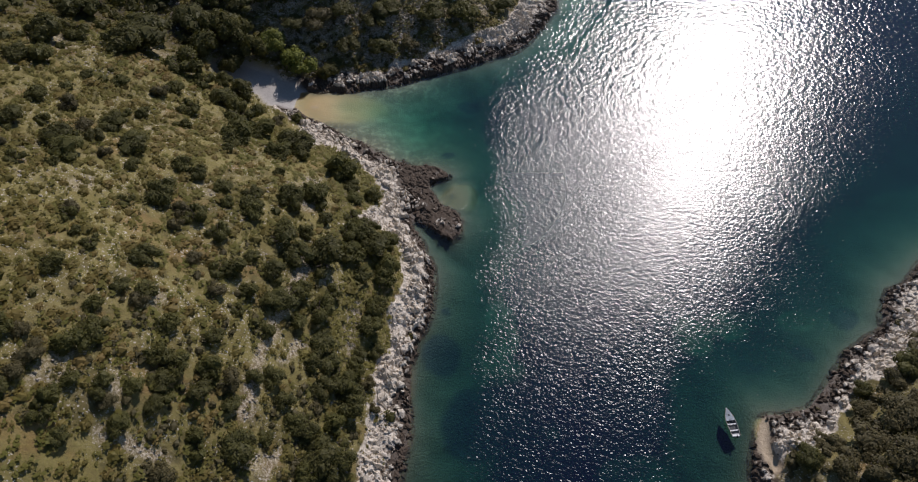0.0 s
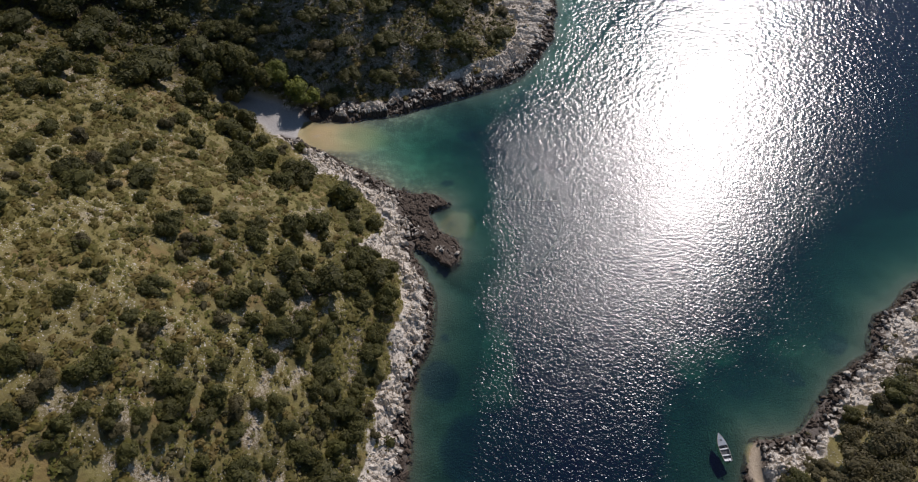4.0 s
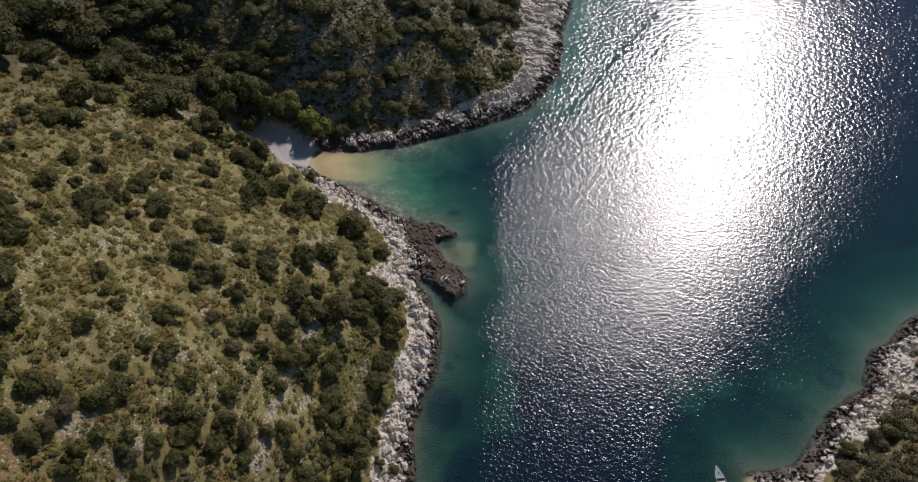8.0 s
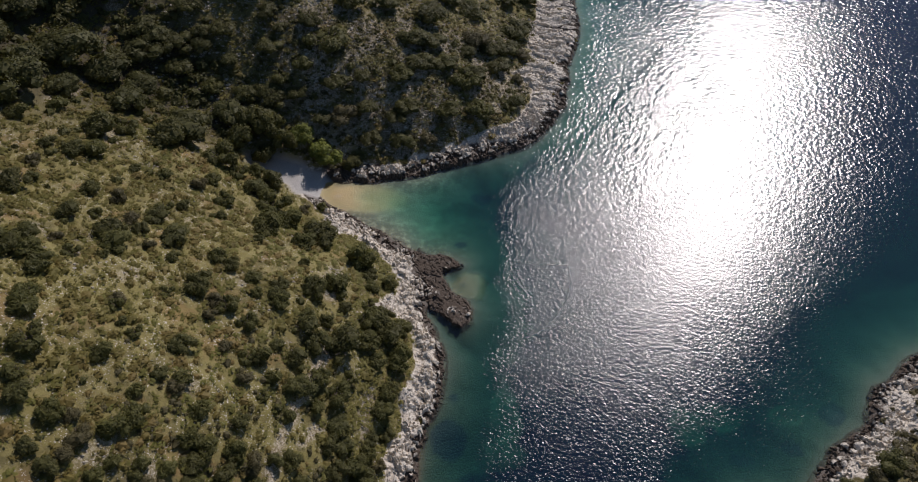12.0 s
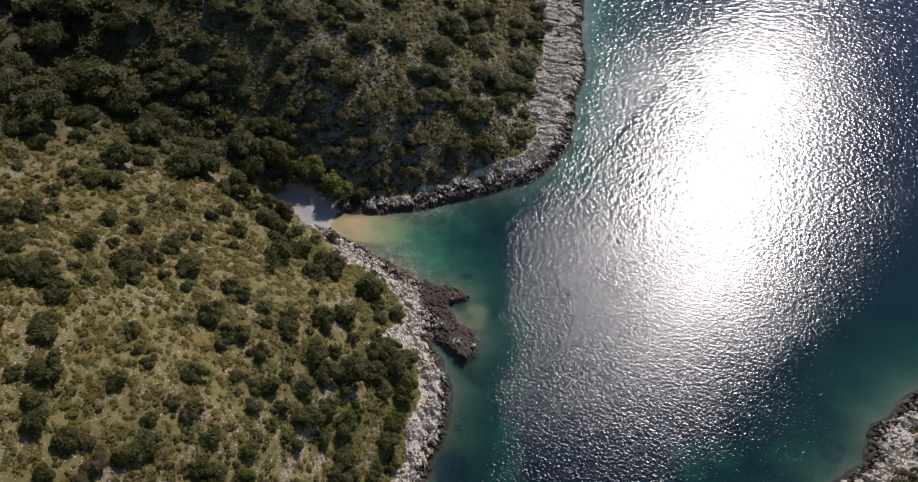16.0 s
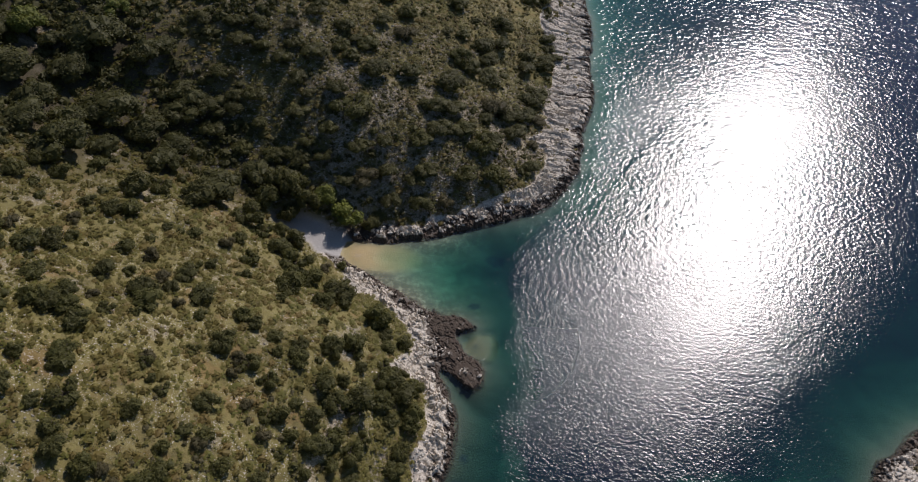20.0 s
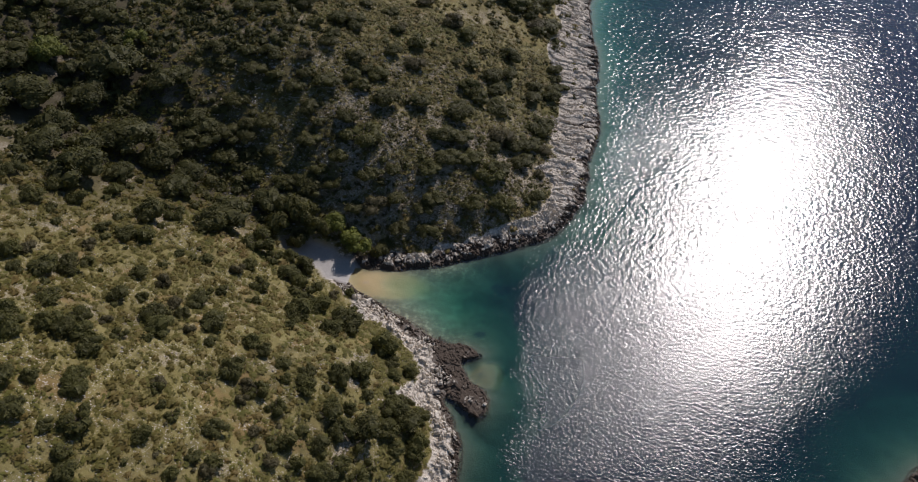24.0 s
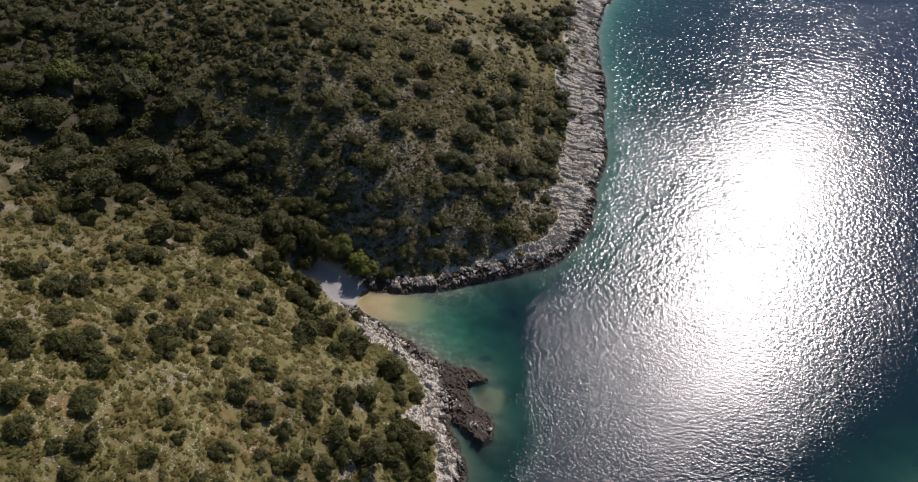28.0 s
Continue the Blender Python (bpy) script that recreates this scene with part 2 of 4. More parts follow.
SHORE_NORTH = [(-42.4, 136.6), (-35.3, 137.4), (-28.9, 137.4), (-21.1, 139.4), (-13, 142), (-6.9, 144.8), (1.2, 147.6),
               (9.4, 150.8), (16.2, 154.6), (21.4, 160), (26, 167), (29.6, 176.4), (32, 190.3), (31.9, 197.3), (34.5, 204.9),
               (38, 225.1), (38.2, 247.5), (41, 273.1), (40.1, 301.9), (40.1, 328.1), (44.9, 358.2), (52, 380), (60, 480),
               (20, 620), (-200, 900), (-900, 1200)]
SHORE_EAST = [(30, -900), (44, -60), (50, 12), (53.4, 33.8), (54.3, 38.3), (55.7, 42.7), (57.6, 45.9), (62.2, 46.4),
              (67.2, 47.9), (70.9, 50.9), (75, 54.6), (77.7, 59.1), (83.8, 63), (88.2, 65.1), (89.8, 69.3), (93.2, 74.2),
              (96.9, 75.9), (101.7, 81.2), (106, 83.5), (128, 94), (190, 120), (420, 170), (1100, 200)]
# Inland edge of the bare shore rock, where the plants begin.
ROCK_WEST = [(-75, -900), (-45, -60), (-24, 10), (-17.6, 33), (-18, 36.5), (-16.8, 41.4), (-16.2, 47), (-16, 52), (-15.6, 56), (-14.8, 58.4),
             (-15.1, 60.5), (-14.6, 63.5), (-13.8, 68), (-12.3, 72.2), (-11.6, 76.8), (-12.5, 79.5), (-12.3, 83.2), (-13.4, 86.3),
             (-16.5, 87.2), (-21.8, 86.9), (-21, 90.5), (-20.1, 93.7), (-16.9, 97.2), (-17.3, 100.3), (-19.9, 103.9), (-23.4, 106.5),
             (-25.7, 110), (-28.8, 113), (-33.5, 113.5), (-37, 112.3), (-38.5, 118), (-42, 124), (-50, 131)]
ROCK_NORTH = [(-50, 141.5), (-38.8, 140.9), (-31.9, 143.5), (-28, 143), (-20.7, 144.2), (-17.3, 147.3), (-12.1, 150), (-6.6, 152.6), (-1, 154.8),
              (2.6, 157.6), (6.4, 159.5), (11.2, 162.4), (15, 167.6), (17.1, 174.1), (18.2, 181.2), (15.5, 185.5), (12.5, 187), (17.2, 194.2),
              (20.3, 197.1), (18.4, 203.6), (18, 210.5), (19.8, 220.5), (22.5, 227.2), (22.4, 237.9), (22.7, 251.5), (18, 265.6),
              (17.5, 276.9), (23.2, 287.8), (24.9, 303.3), (21.5, 310.3), (24, 328), (27, 350), (36, 380), (46, 480), (5, 615),
              (-215, 890), (-900, 1180)]
ROCK_EAST = [(60, -900), (58, -60), (56, 12), (56.9, 33.4), (59.1, 35.1), (60.6, 37.3), (62.4, 38.6), (64.5, 38.5), (67.9, 41.4), (71.2, 44),
             (74.3, 47), (76.2, 50.2), (77.9, 52.3), (80, 52.7), (83.5, 54.5), (88.5, 55.7), (100, 64), (130, 84), (190, 108), (420, 158), (1100, 190)]
REEF = [(-8.5, 108), (-4.5, 101), (-3, 96), (-2.5, 90.5)]
# Spot heights of the slopes (x, y, z).
SLOPES_WEST = [(-20, 71, 9.2), (-27, 50, 12.5), (-30, 89, 13), (-39, 78, 20), (-37, 45, 22), (-46, 57, 27), (-55, 79, 25),
               (-53, 45, 33), (-46, 37, 30), (-58, 30, 36), (-64, 56, 36.5), (-77, 62, 40), (-75, 87, 30), (-55, 95, 20.5),
               (-99, 102, 32), (-90, 70, 42), (-120, 90, 44), (-78, 131, 16), (-110, 132, 27), (-60, 0, 38), (-120, 30, 56),
               (-160, 120, 52), (-240, 60, 80), (-110, -120, 60)]
SLOPES_NORTH = [(-52, 137, 2.2), (-66, 147, 6.5), (-87, 159, 13), (-114, 163, 23), (-144, 181, 36), (-165, 202, 46),
                (-46, 172, 20), (-31, 156, 9), (15, 184, 2.6), (17, 219, 2.6), (20, 250, 2.8), (-19, 183, 16.5), (-1.7, 161, 6.5), (-1, 195, 10.5), (-29, 197, 21),
                (-53, 207, 27.5), (-18, 248, 22), (-70, 212, 36), (-6, 235, 15), (-50, 258, 27), (-100, 238, 42),
                (-128, 194, 38), (-200, 250, 58), (-120, 330, 55), (-40, 400, 35), (-300, 350, 90)]


def ease(v, low, high):
    k = np.clip((v - low) / (high - low), 0, 1)
    return k * k * (3 - 2 * k)


def seg_distance(px, py, line):
    """Distance from points to an open line, and the height-free side test count for a polygon."""
    best = np.full(px.shape, 1e18)
    for (ax, ay), (bx, by) in zip(line[:-1], line[1:]):
        ux, uy = bx - ax, by - ay
        k = np.clip(((px - ax) * ux + (py - ay) * uy) / (ux * ux + uy * uy), 0, 1)
        best = np.minimum(best, (px - ax - k * ux) ** 2 + (py - ay - k * uy) ** 2)
    return np.sqrt(best)


def inside(px, py, ring):
    odd = np.zeros(px.shape, bool)
    for (ax, ay), (bx, by) in zip(ring, ring[1:] + ring[:1]):
        if ay == by:
            continue
        cut = (ay > py) != (by > py)
        odd ^= cut & (px < (bx - ax) * (py - ay) / (by - ay) + ax)
    return odd


def value_noise(px, py, size, seed=0):
    """Smooth noise from -1 to 1 with cells of the given size in metres."""
    x, y = px / size + 37.3 * seed, py / size - 11.7 * seed
    ix, iy = np.floor(x).astype(np.int64), np.floor(y).astype(np.int64)
    fx, fy = x - ix, y - iy
    fx, fy = fx * fx * (3 - 2 * fx), fy * fy * (3 - 2 * fy)

    def corner(a, b):
        h = (a * 374761393 + b * 668265263 + seed * 974711) & 0xFFFFFFFF
        h = ((h ^ (h >> 13)) * 1274126177) & 0xFFFFFFFF
        return ((h ^ (h >> 16)) & 0xFFFF) / 32767.5 - 1
    top = corner(ix, iy) * (1 - fx) + corner(ix + 1, iy) * fx
    low = corner(ix, iy + 1) * (1 - fx) + corner(ix + 1, iy + 1) * fx
    return top * (1 - fy) + low * fy


def fractal(px, py, size, octaves=4, seed=0):
    total, gain = 0, 1.0
    for n in range(octaves):
        total = total + gain * value_noise(px, py, size / 2**n, seed + n)
        gain *= 0.5
    return total / 1.6


RING_MAIN = SHORE_WEST + SHORE_NORTH + [(-3000, 1200), (-3000, -900)]
RING_EAST = SHORE_EAST + [(3000, 200), (3000, -900)]


def shore_distance(px, py):
    """Metres inland from the waterline; negative at sea."""
    main = seg_distance(px, py, SHORE_WEST + SHORE_NORTH)
    east = seg_distance(px, py, SHORE_EAST)
    main = np.where(inside(px, py, RING_MAIN), main, -main)
    east = np.where(inside(px, py, RING_EAST), east, -east)
    return np.maximum(main, east)


def _spline():
    """A smooth surface over the spot heights, level at the waterline."""
    rows = [(x, y, z) for x, y, z in SLOPES_WEST + SLOPES_NORTH]
    for line in (SHORE_WEST[2:], SHORE_NORTH[:-3]):
        for (ax, ay), (bx, by) in zip(line[:-1], line[1:]):
            n = max(1, int(math.hypot(bx - ax, by - ay) / 12))
            rows += [(ax + (bx - ax) * k / n, ay + (by - ay) * k / n, 0.0) for k in range(n)]
    p = np.array(rows)
    r2 = ((p[:, None, :2] - p[None, :, :2]) ** 2).sum(-1)
    kern = 0.5 * r2 * np.log(r2 + 1e-9) + np.eye(len(p)) * 60
    flat = np.c_[np.ones(len(p)), p[:, :2]]
    m = np.block([[kern, flat], [flat.T, np.zeros((3, 3))]])
    w = np.linalg.solve(m, np.r_[p[:, 2], 0, 0, 0])
    return p[:, :2], w


SPOTS, WEIGHTS = _spline()


def hill(px, py):
    out = WEIGHTS[-3] + WEIGHTS[-2] * px + WEIGHTS[-1] * py
    for (cx, cy), w in zip(SPOTS, WEIGHTS):
        r2 = (px - cx) ** 2 + (py - cy) ** 2
        out = out + w * 0.5 * r2 * np.log(r2 + 1e-9)
    return out


BEACH = [(-44, 134), (-52, 138), (-60, 141)]


def beach_mask(px, py):
    """1 on the gravel beach, fading out at its edges."""
    ramp = np.clip((1.5 - seg_distance(px, py, [(57.4, 44.6), (56.3, 40), (57.6, 36)])) / 0.8, 0, 1)
    return np.maximum(ramp, np.clip((6.0 - seg_distance(px, py, BEACH) + 1.5 * value_noise(px, py, 3, 9)) / 2.0, 0, 1))


def seabed(px, py, d):
    """Depth of the sea floor (negative) at d metres off the shore."""
    far = -d
    z = -0.35 - 5.2 * (1 - np.exp(-far / 16.0)) - 0.035 * np.clip(far - 25, 0, 300)
    cove = np.clip((6 - px) / 40, 0, 1) * np.clip((py - 108) / 8, 0, 1) * np.clip((150 - py) / 6, 0, 1)
    run = np.clip((px + 24 + 0.15 * (py - 131)) / 38, 0, 1)
    z = z * (1 - cove) + cove * (-0.22 - 3.6 * run ** 1.4 * np.clip(far / 5, 0.25, 1))
    shoal = 0.8 * ease(1.25 - np.hypot((px - 0.5) / 4.5, (py - 101) / 4.5) + 0.25 * value_noise(px, py, 2.5, 17), 0, 0.6)
    z = z * (1 - shoal) - 0.55 * shoal
    return z + 0.35 * fractal(px, py, 9, 4, 21) * np.clip(far / 4, 0, 1)


def ground_parts(px, py):
    """Height, distance from the shore and beach share."""
    d0 = shore_distance(px, py)
    d = d0 + 1.1 * fractal(px, py, 6, 3, 3) * np.clip(1.3 - beach_mask(px, py) * 1.2, 0.1, 1)
    sand = beach_mask(px, py)
    east = inside(px, py, RING_EAST)
    up = hill(px, py)
    up = np.where(east, 1.5 + 0.42 * d0, up)
    far_off = np.clip((np.hypot(px + 40, py - 150) - 320) / 300, 0, 1)
    up = up * (1 - far_off) + far_off * np.clip(0.3 * d0, 0, 90)
    low = np.clip((py - 132) / 4, 0, 1) * np.clip((170 - py) / 8, 0, 1) * np.clip((22 - px) / 15, 0, 1)
    steep = 0.13 * ease(py, 158, 172)
    land = np.minimum(np.maximum(up, 0.10 * d), np.where(d < 6, 0.25 + (0.34 - 0.13 * low + steep) * d, 2.29 - 0.78 * low + 6 * steep + (0.85 - 0.25 * ease(py, 132, 138)) * (d - 6)))
    land = np.maximum(land, np.clip(0.25 + steep * d * 2.0, 0, 1.0 + 4 * steep) * (steep > 0.01) * np.clip(d, 0, 1))
    shelf = ease(5.6 - seg_distance(px, py, REEF) + 1.2 * value_noise(px, py, 4, 14), 0, 2.5)
    land = land * (1 - shelf) + shelf * np.minimum(land + 0.5, 0.25 + 0.05 * d + 0.45 * ease(96 - py, 0, 7))
    rough = np.clip(d / 3, 0, 1) * (1 - 0.7 * shelf)
    band = rough * np.clip((13 - d) / 6, 0, 1) * (1 - sand)
    slabs = np.clip((py - 165) / 12, 0, 1)
    crag = np.abs(fractal(px, py, 5.0, 3, 5)) * 1.6 * (1 - slabs) + slabs * 1.3 * np.abs(value_noise(px * 0.35, py + 0.15 * px, 3.2, 8))
    land = land + band * (crag - 0.45) + rough * (1 - sand) * (0.5 * fractal(px, py, 12, 4, 12) + 0.12 * fractal(px, py, 2, 2, 15))
    beach_z = np.clip(0.14 * d0, 0, 3)
    land = land * (1 - sand) + sand * np.minimum(land, beach_z + 0.05)
    return np.where(d > 0, land, np.where(d0 > 0, -0.1, seabed(px, py, np.minimum(d, -0.01)))), d, sand


def ground_z(x, y):
    return float(ground_parts(np.array([float(x)]), np.array([float(y)]))[0][0])

# ---------------------------------------------------------------- helpers for meshes
def mesh_from(name, verts, faces, material, smooth=False, **attributes):
    """A mesh from arrays; faces all have the same number of corners."""
    verts, faces = np.asarray(verts, np.float32), np.asarray(faces, np.int32)
    me = bpy.data.meshes.new(name)
    me.vertices.add(len(verts))
    me.vertices.foreach_set("co", verts.ravel())
    me.loops.add(faces.size)
    me.loops.foreach_set("vertex_index", faces.ravel())
    me.polygons.add(len(faces))
    me.polygons.foreach_set("loop_start", np.arange(0, faces.size, faces.shape[1], dtype=np.int32))
    me.polygons.foreach_set("use_smooth", np.full(len(faces), smooth))
    me.update(calc_edges=True)
    for key, values in attributes.items():
        me.attributes.new(key, "FLOAT", "POINT").data.foreach_set("value", np.asarray(values, np.float32).ravel())
    me.materials.append(material)
    return me


def part(name, mesh, parent, label=""):
    ob = new(name, mesh)
    ob.parent = parent
    return tagged(ob, label=label)


def bm_mesh(name, bm, material, smooth=False):
    me = bpy.data.meshes.new(name)
    bm.to_mesh(me)
    bm.free()
    me.materials.append(material)
    me.polygons.foreach_set("use_smooth", np.full(len(me.polygons), smooth))
    return me


def axis(near_low, near_high, step, low, high):
    """Even steps over the near stretch, growing ones out to the ends."""
    mid = list(np.arange(near_low, near_high, step))
    out, at, gap = [], near_low, step
    while at > low:
        gap *= 1.13
        at -= gap
        out.append(at)
    over, at, gap = [], mid[-1], step
    while at < high:
        gap *= 1.13
        at += gap
        over.append(at)
    return np.array(out[::-1] + mid + over)


def sheet(xs, ys):
    gx, gy = np.meshgrid(xs, ys)
    n = np.arange(gx.size).reshape(gx.shape)
    quads = np.stack([n[:-1, :-1], n[:-1, 1:], n[1:, 1:], n[1:, :-1]], -1).reshape(-1, 4)
    return gx, gy, quads


# ---------------------------------------------------------------- ground, sea floor and sea
MEADOWS = [(-3.2, 59.5, 4.0, 4.6), (3.5, 45.5, 6.5, 7.5), (-2.4, 69.5, 1.6, 1.4), (-2.6, 115.6, 2.4, 1.4), (2.5, 134.5, 3.0, 2.0),
           (8.5, 126.0, 2.0, 6.0), (70.0, 60.5, 2.5, 2.0), (60.0, 57.5, 3.0, 1.5), (82.0, 68.5, 2.5, 3.0)]
CLEARINGS = [(18.7, 44.0, 1.7, 1.6), (33.5, 35.5, 7.5, 4.5), (8.0, 57.5, 6.5, 3.2), (9.5, 66.0, 3.5, 8.0), (50.0, 65.5, 4.5, 5.5), (58.0, 68.5, 6.0, 4.0),
             (72.0, 68.0, 4.0, 3.0), (4.5, 54.8, 6.0, 1.6)]


def oval_cover(px, py, ovals, wobble):
    cover = np.zeros(px.shape)
    for cx, cy, rx, ry in ovals:
        r = np.hypot((px - cx) / rx, (py - cy) / ry) + wobble * 2.0 / (rx + ry)
        cover = np.maximum(cover, 1 - ease(r, 0.85, 1.12))
    return cover


def weed_cover(px, py, d):
    wobble = 1.0 * fractal(px, py, 5, 3, 31)
    off = -d + 3.0 * wobble
    edge = 15.0 + 6 * ease(py, 150, 175) + 4 * ease(px, 40, 60) * ease(120 - py, 0, 20)
    cove = np.clip((py - 106) / 4, 0, 1) * np.clip((156 - py) / 4, 0, 1)
    meadow = ease(off, edge - 1.5, edge + 1.5) * (1 - cove) + cove * ease(px + 1.5 * wobble - 0.012 * (py - 124) ** 2, 7.5, 10.0)
    sparse = np.maximum(0.55 * ease(px + 4 * wobble, 40, 56) * ease(120 - py, 0, 20) * ease(off, 2, 12), 0.88 * ease(py, 165, 185) * ease(off, 4, 10))
    meadow = np.maximum(np.maximum(meadow, sparse), oval_cover(px, py, MEADOWS, wobble))
    return meadow * (1 - 0.95 * oval_cover(px, py, CLEARINGS, wobble))


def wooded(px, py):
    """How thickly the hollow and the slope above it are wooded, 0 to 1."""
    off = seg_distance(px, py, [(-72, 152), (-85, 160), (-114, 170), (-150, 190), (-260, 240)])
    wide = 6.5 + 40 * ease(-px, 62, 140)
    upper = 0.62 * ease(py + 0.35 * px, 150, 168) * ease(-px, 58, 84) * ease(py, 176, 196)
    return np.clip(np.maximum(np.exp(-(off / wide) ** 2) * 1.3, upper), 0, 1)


def north_shade(px, py):
    """Darker, greyer ground on the stony lower slope across the cove."""
    return 0.15 * ease(py - 0.45 * np.clip(-44 - px, 0, 400), 138, 144) * ease(232 + 0.6 * np.clip(-px, 0, 200) - py, 0, 40) * ease(10 - px, 0, 20)


def cove_share(px, py):
    """1 in the sheltered inner cove, 0 outside it."""
    return ease(6 - px, 0, 20) * ease(py, 106, 114) * ease(150 - py, 0, 8)


def rock_reach(px, py):
    """How far inland the bare rock of the shore goes."""
    main = seg_distance(px, py, ROCK_WEST + ROCK_NORTH)
    main = np.where(inside(px, py, ROCK_WEST + ROCK_NORTH + [(-3000, 1180), (-3000, -900)]), -main, main)
    east = seg_distance(px, py, ROCK_EAST)
    east = np.where(inside(px, py, ROCK_EAST + [(3000, 190), (3000, -900)]), -east, east)
    return shore_distance(px, py) + np.where(px > 45, east, main) + 0.9 * value_noise(px, py, 3.5, 77)


TRACKS = [[(-29.7, 71.7), (-29.8, 66.7), (-32.6, 57.6), (-33.5, 51.3), (-34.4, 44.4), (-34.6, 39.6)], [(-29.5, 35), (-30.4, 30)],
          [(-28.6, 54), (-30.5, 50)], [(-19.8, 66), (-20.8, 60), (-20.2, 55)], [(-50, 31.5), (-43, 30)],
          [(-43, 167), (-50, 165)], [(-34.4, 176), (-42, 168.5)], [(-24.3, 172), (-30.5, 161)], [(-22, 228), (-28, 216)]]


def bare_cover(px, py):
    """Worn stony tracks and patches where little grows."""
    cover = np.zeros(px.shape)
    for line in TRACKS:
        wide = 1.0 + 0.6 * value_noise(px, py, 4, 91)
        cover = np.maximum(cover, 1 - ease(seg_distance(px, py, line), wide * 0.5, wide * 1.3))
    patch = ease(fractal(px, py, 9, 3, 95), 0.38, 0.62) * 0.55
    scree = ease(py - 0.45 * np.clip(-44 - px, 0, 400), 138, 146) * ease(212 - py, 0, 30) * ease(px, -66, -52) * ease(fractal(px, py, 5, 3, 99), -0.35, 0.25)
    return np.maximum(np.maximum(cover, patch), scree)


gx, gy, quads = sheet(axis(-135, 112, 0.8, -2600, 2600), axis(26, 262, 0.8, -1500, 3000))
gz, g_shore, g_beach = ground_parts(gx, gy)
g_sand = np.maximum(g_beach, ease(7 - np.hypot((gx + 32) / 2.3, gy - 131.0), 0, 3) * (g_shore < 0.5))
g_sand = np.maximum(g_sand, 0.30 * ease(1.1 - np.hypot((gx - 0.5) / 4.5, (gy - 101) / 4.5) + 0.8 * fractal(gx, gy, 3, 3, 18), 0, 0.6) * (g_shore < -0.3))
# the earth darkens with tree cover, and slightly over the lower north slope
ground = new("ground", mesh_from("ground", np.stack([gx, gy, gz], -1).reshape(-1, 3), quads, GROUND, True, shore=g_shore,
                                 gravel=g_sand, weed=weed_cover(gx, gy, g_shore), dark_ground=np.maximum(wooded(gx, gy), north_shade(gx, gy)), pale=np.maximum(cove_share(gx, gy), 0.6 * oval_cover(gx, gy, CLEARINGS, 2.2 * fractal(gx, gy, 7, 4, 33)) * ease(fractal(gx, gy, 4, 3, 35), -0.6, 0.5)), bare=bare_cover(gx, gy),
                                 rock=1 - ease(g_shore - rock_reach(gx, gy), -1.2, 1.2)))
tagged(ground, "dry stony hillside, limestone shore and sandy sea floor", "ground", kind="structure")

wx, wy, quads = sheet(axis(-70, 190, 1.6, -2600, 2600), axis(26, 420, 1.6, -1500, 3000))
wz, w_shore, _ = ground_parts(wx, wy)
w_shore0 = -shore_distance(wx, wy)
north = ease(wy, 138, 152) * ease(wx, -8, 8)
lee = ease(wx - 51 - np.clip(wy - 78, 0, 200) * 1.7 - 0.12 * np.clip(78 - wy, 0, 40) + 9 * fractal(wx, wy, 16, 3, 44), -30, 32)
calm = 0.48 + 0.22 * lee
chop = calm + (1 - calm) * ease(w_shore0 + 3.5 * fractal(wx, wy, 14, 3, 41), 8 - 7 * north + 8 * lee, 15 - 7 * north + 30 * lee)
chop *= 1 + 0.2 * ease(wy, 200, 300) * fractal(0.35 * wx + 0.2 * wy, 1.1 * wy - 0.6 * wx, 22, 3, 47)
chop *= 1 - 0.45 * ease(wx - 0.58 * (wy - 165) - 128 + 14 * fractal(wx, wy, 24, 3, 46), 0, 40)
chop *= 1 - 0.30 * ease(128 - wy, 0, 60) * ease(wx, 5, 56)
chop *= 1 + 0.50 * ease(wy, 60, 110) * ease(205 - wy, 0, 60) * ease(62 - wx, 0, 46)
chop *= 1 + 1.1 * ease(wy, 140, 180) * np.exp(-np.clip(w_shore0, 0, 200) / 20)
chop *= 1 - 0.45 * ease(13 - wx, 0, 8) * ease(wy, 106, 114) * ease(150 - wy, 0, 8)
chop *= 1 - 0.32 * ease(wx - 0.35 * (wy - 90), 30, 72) * ease(155 - wy, 0, 45) * ease(wy, 72, 92)
slick = seg_distance(wx, wy, [(30, 152), (34.7, 159.4), (53.3, 189), (72, 216), (84, 228)])
chop *= 1 - 0.40 * ease(2.0 + 1.6 * fractal(wx, wy, 6, 3, 43) - slick - 2.4 * ease(wy, 190, 230), -0.6, 1.8)
water = new("water", mesh_from("water", np.stack([wx, wy, 0 * wx], -1).reshape(-1, 3), quads, WATER, True,
                               depth=np.clip(-wz, 0, 40), chop=chop, open_sea=ease(wy, 60, 180), offing=ease(wy, 180, 300)))
water.visible_shadow = False
tagged(water, "clear blue-green sea with small wind ripples", "water", kind="structure")


# ---------------------------------------------------------------- plants
def ball(detail):
    bm = bmesh.new()
    bmesh.ops.create_icosphere(bm, subdivisions=detail, radius=1.0)
    verts = np.array([v.co[:] for v in bm.verts])
    faces = np.array([[v.index for v in f.verts] for f in bm.faces])
    bm.free()
    return verts, faces


BALL_1, BALL_2 = ball(1), ball(2)


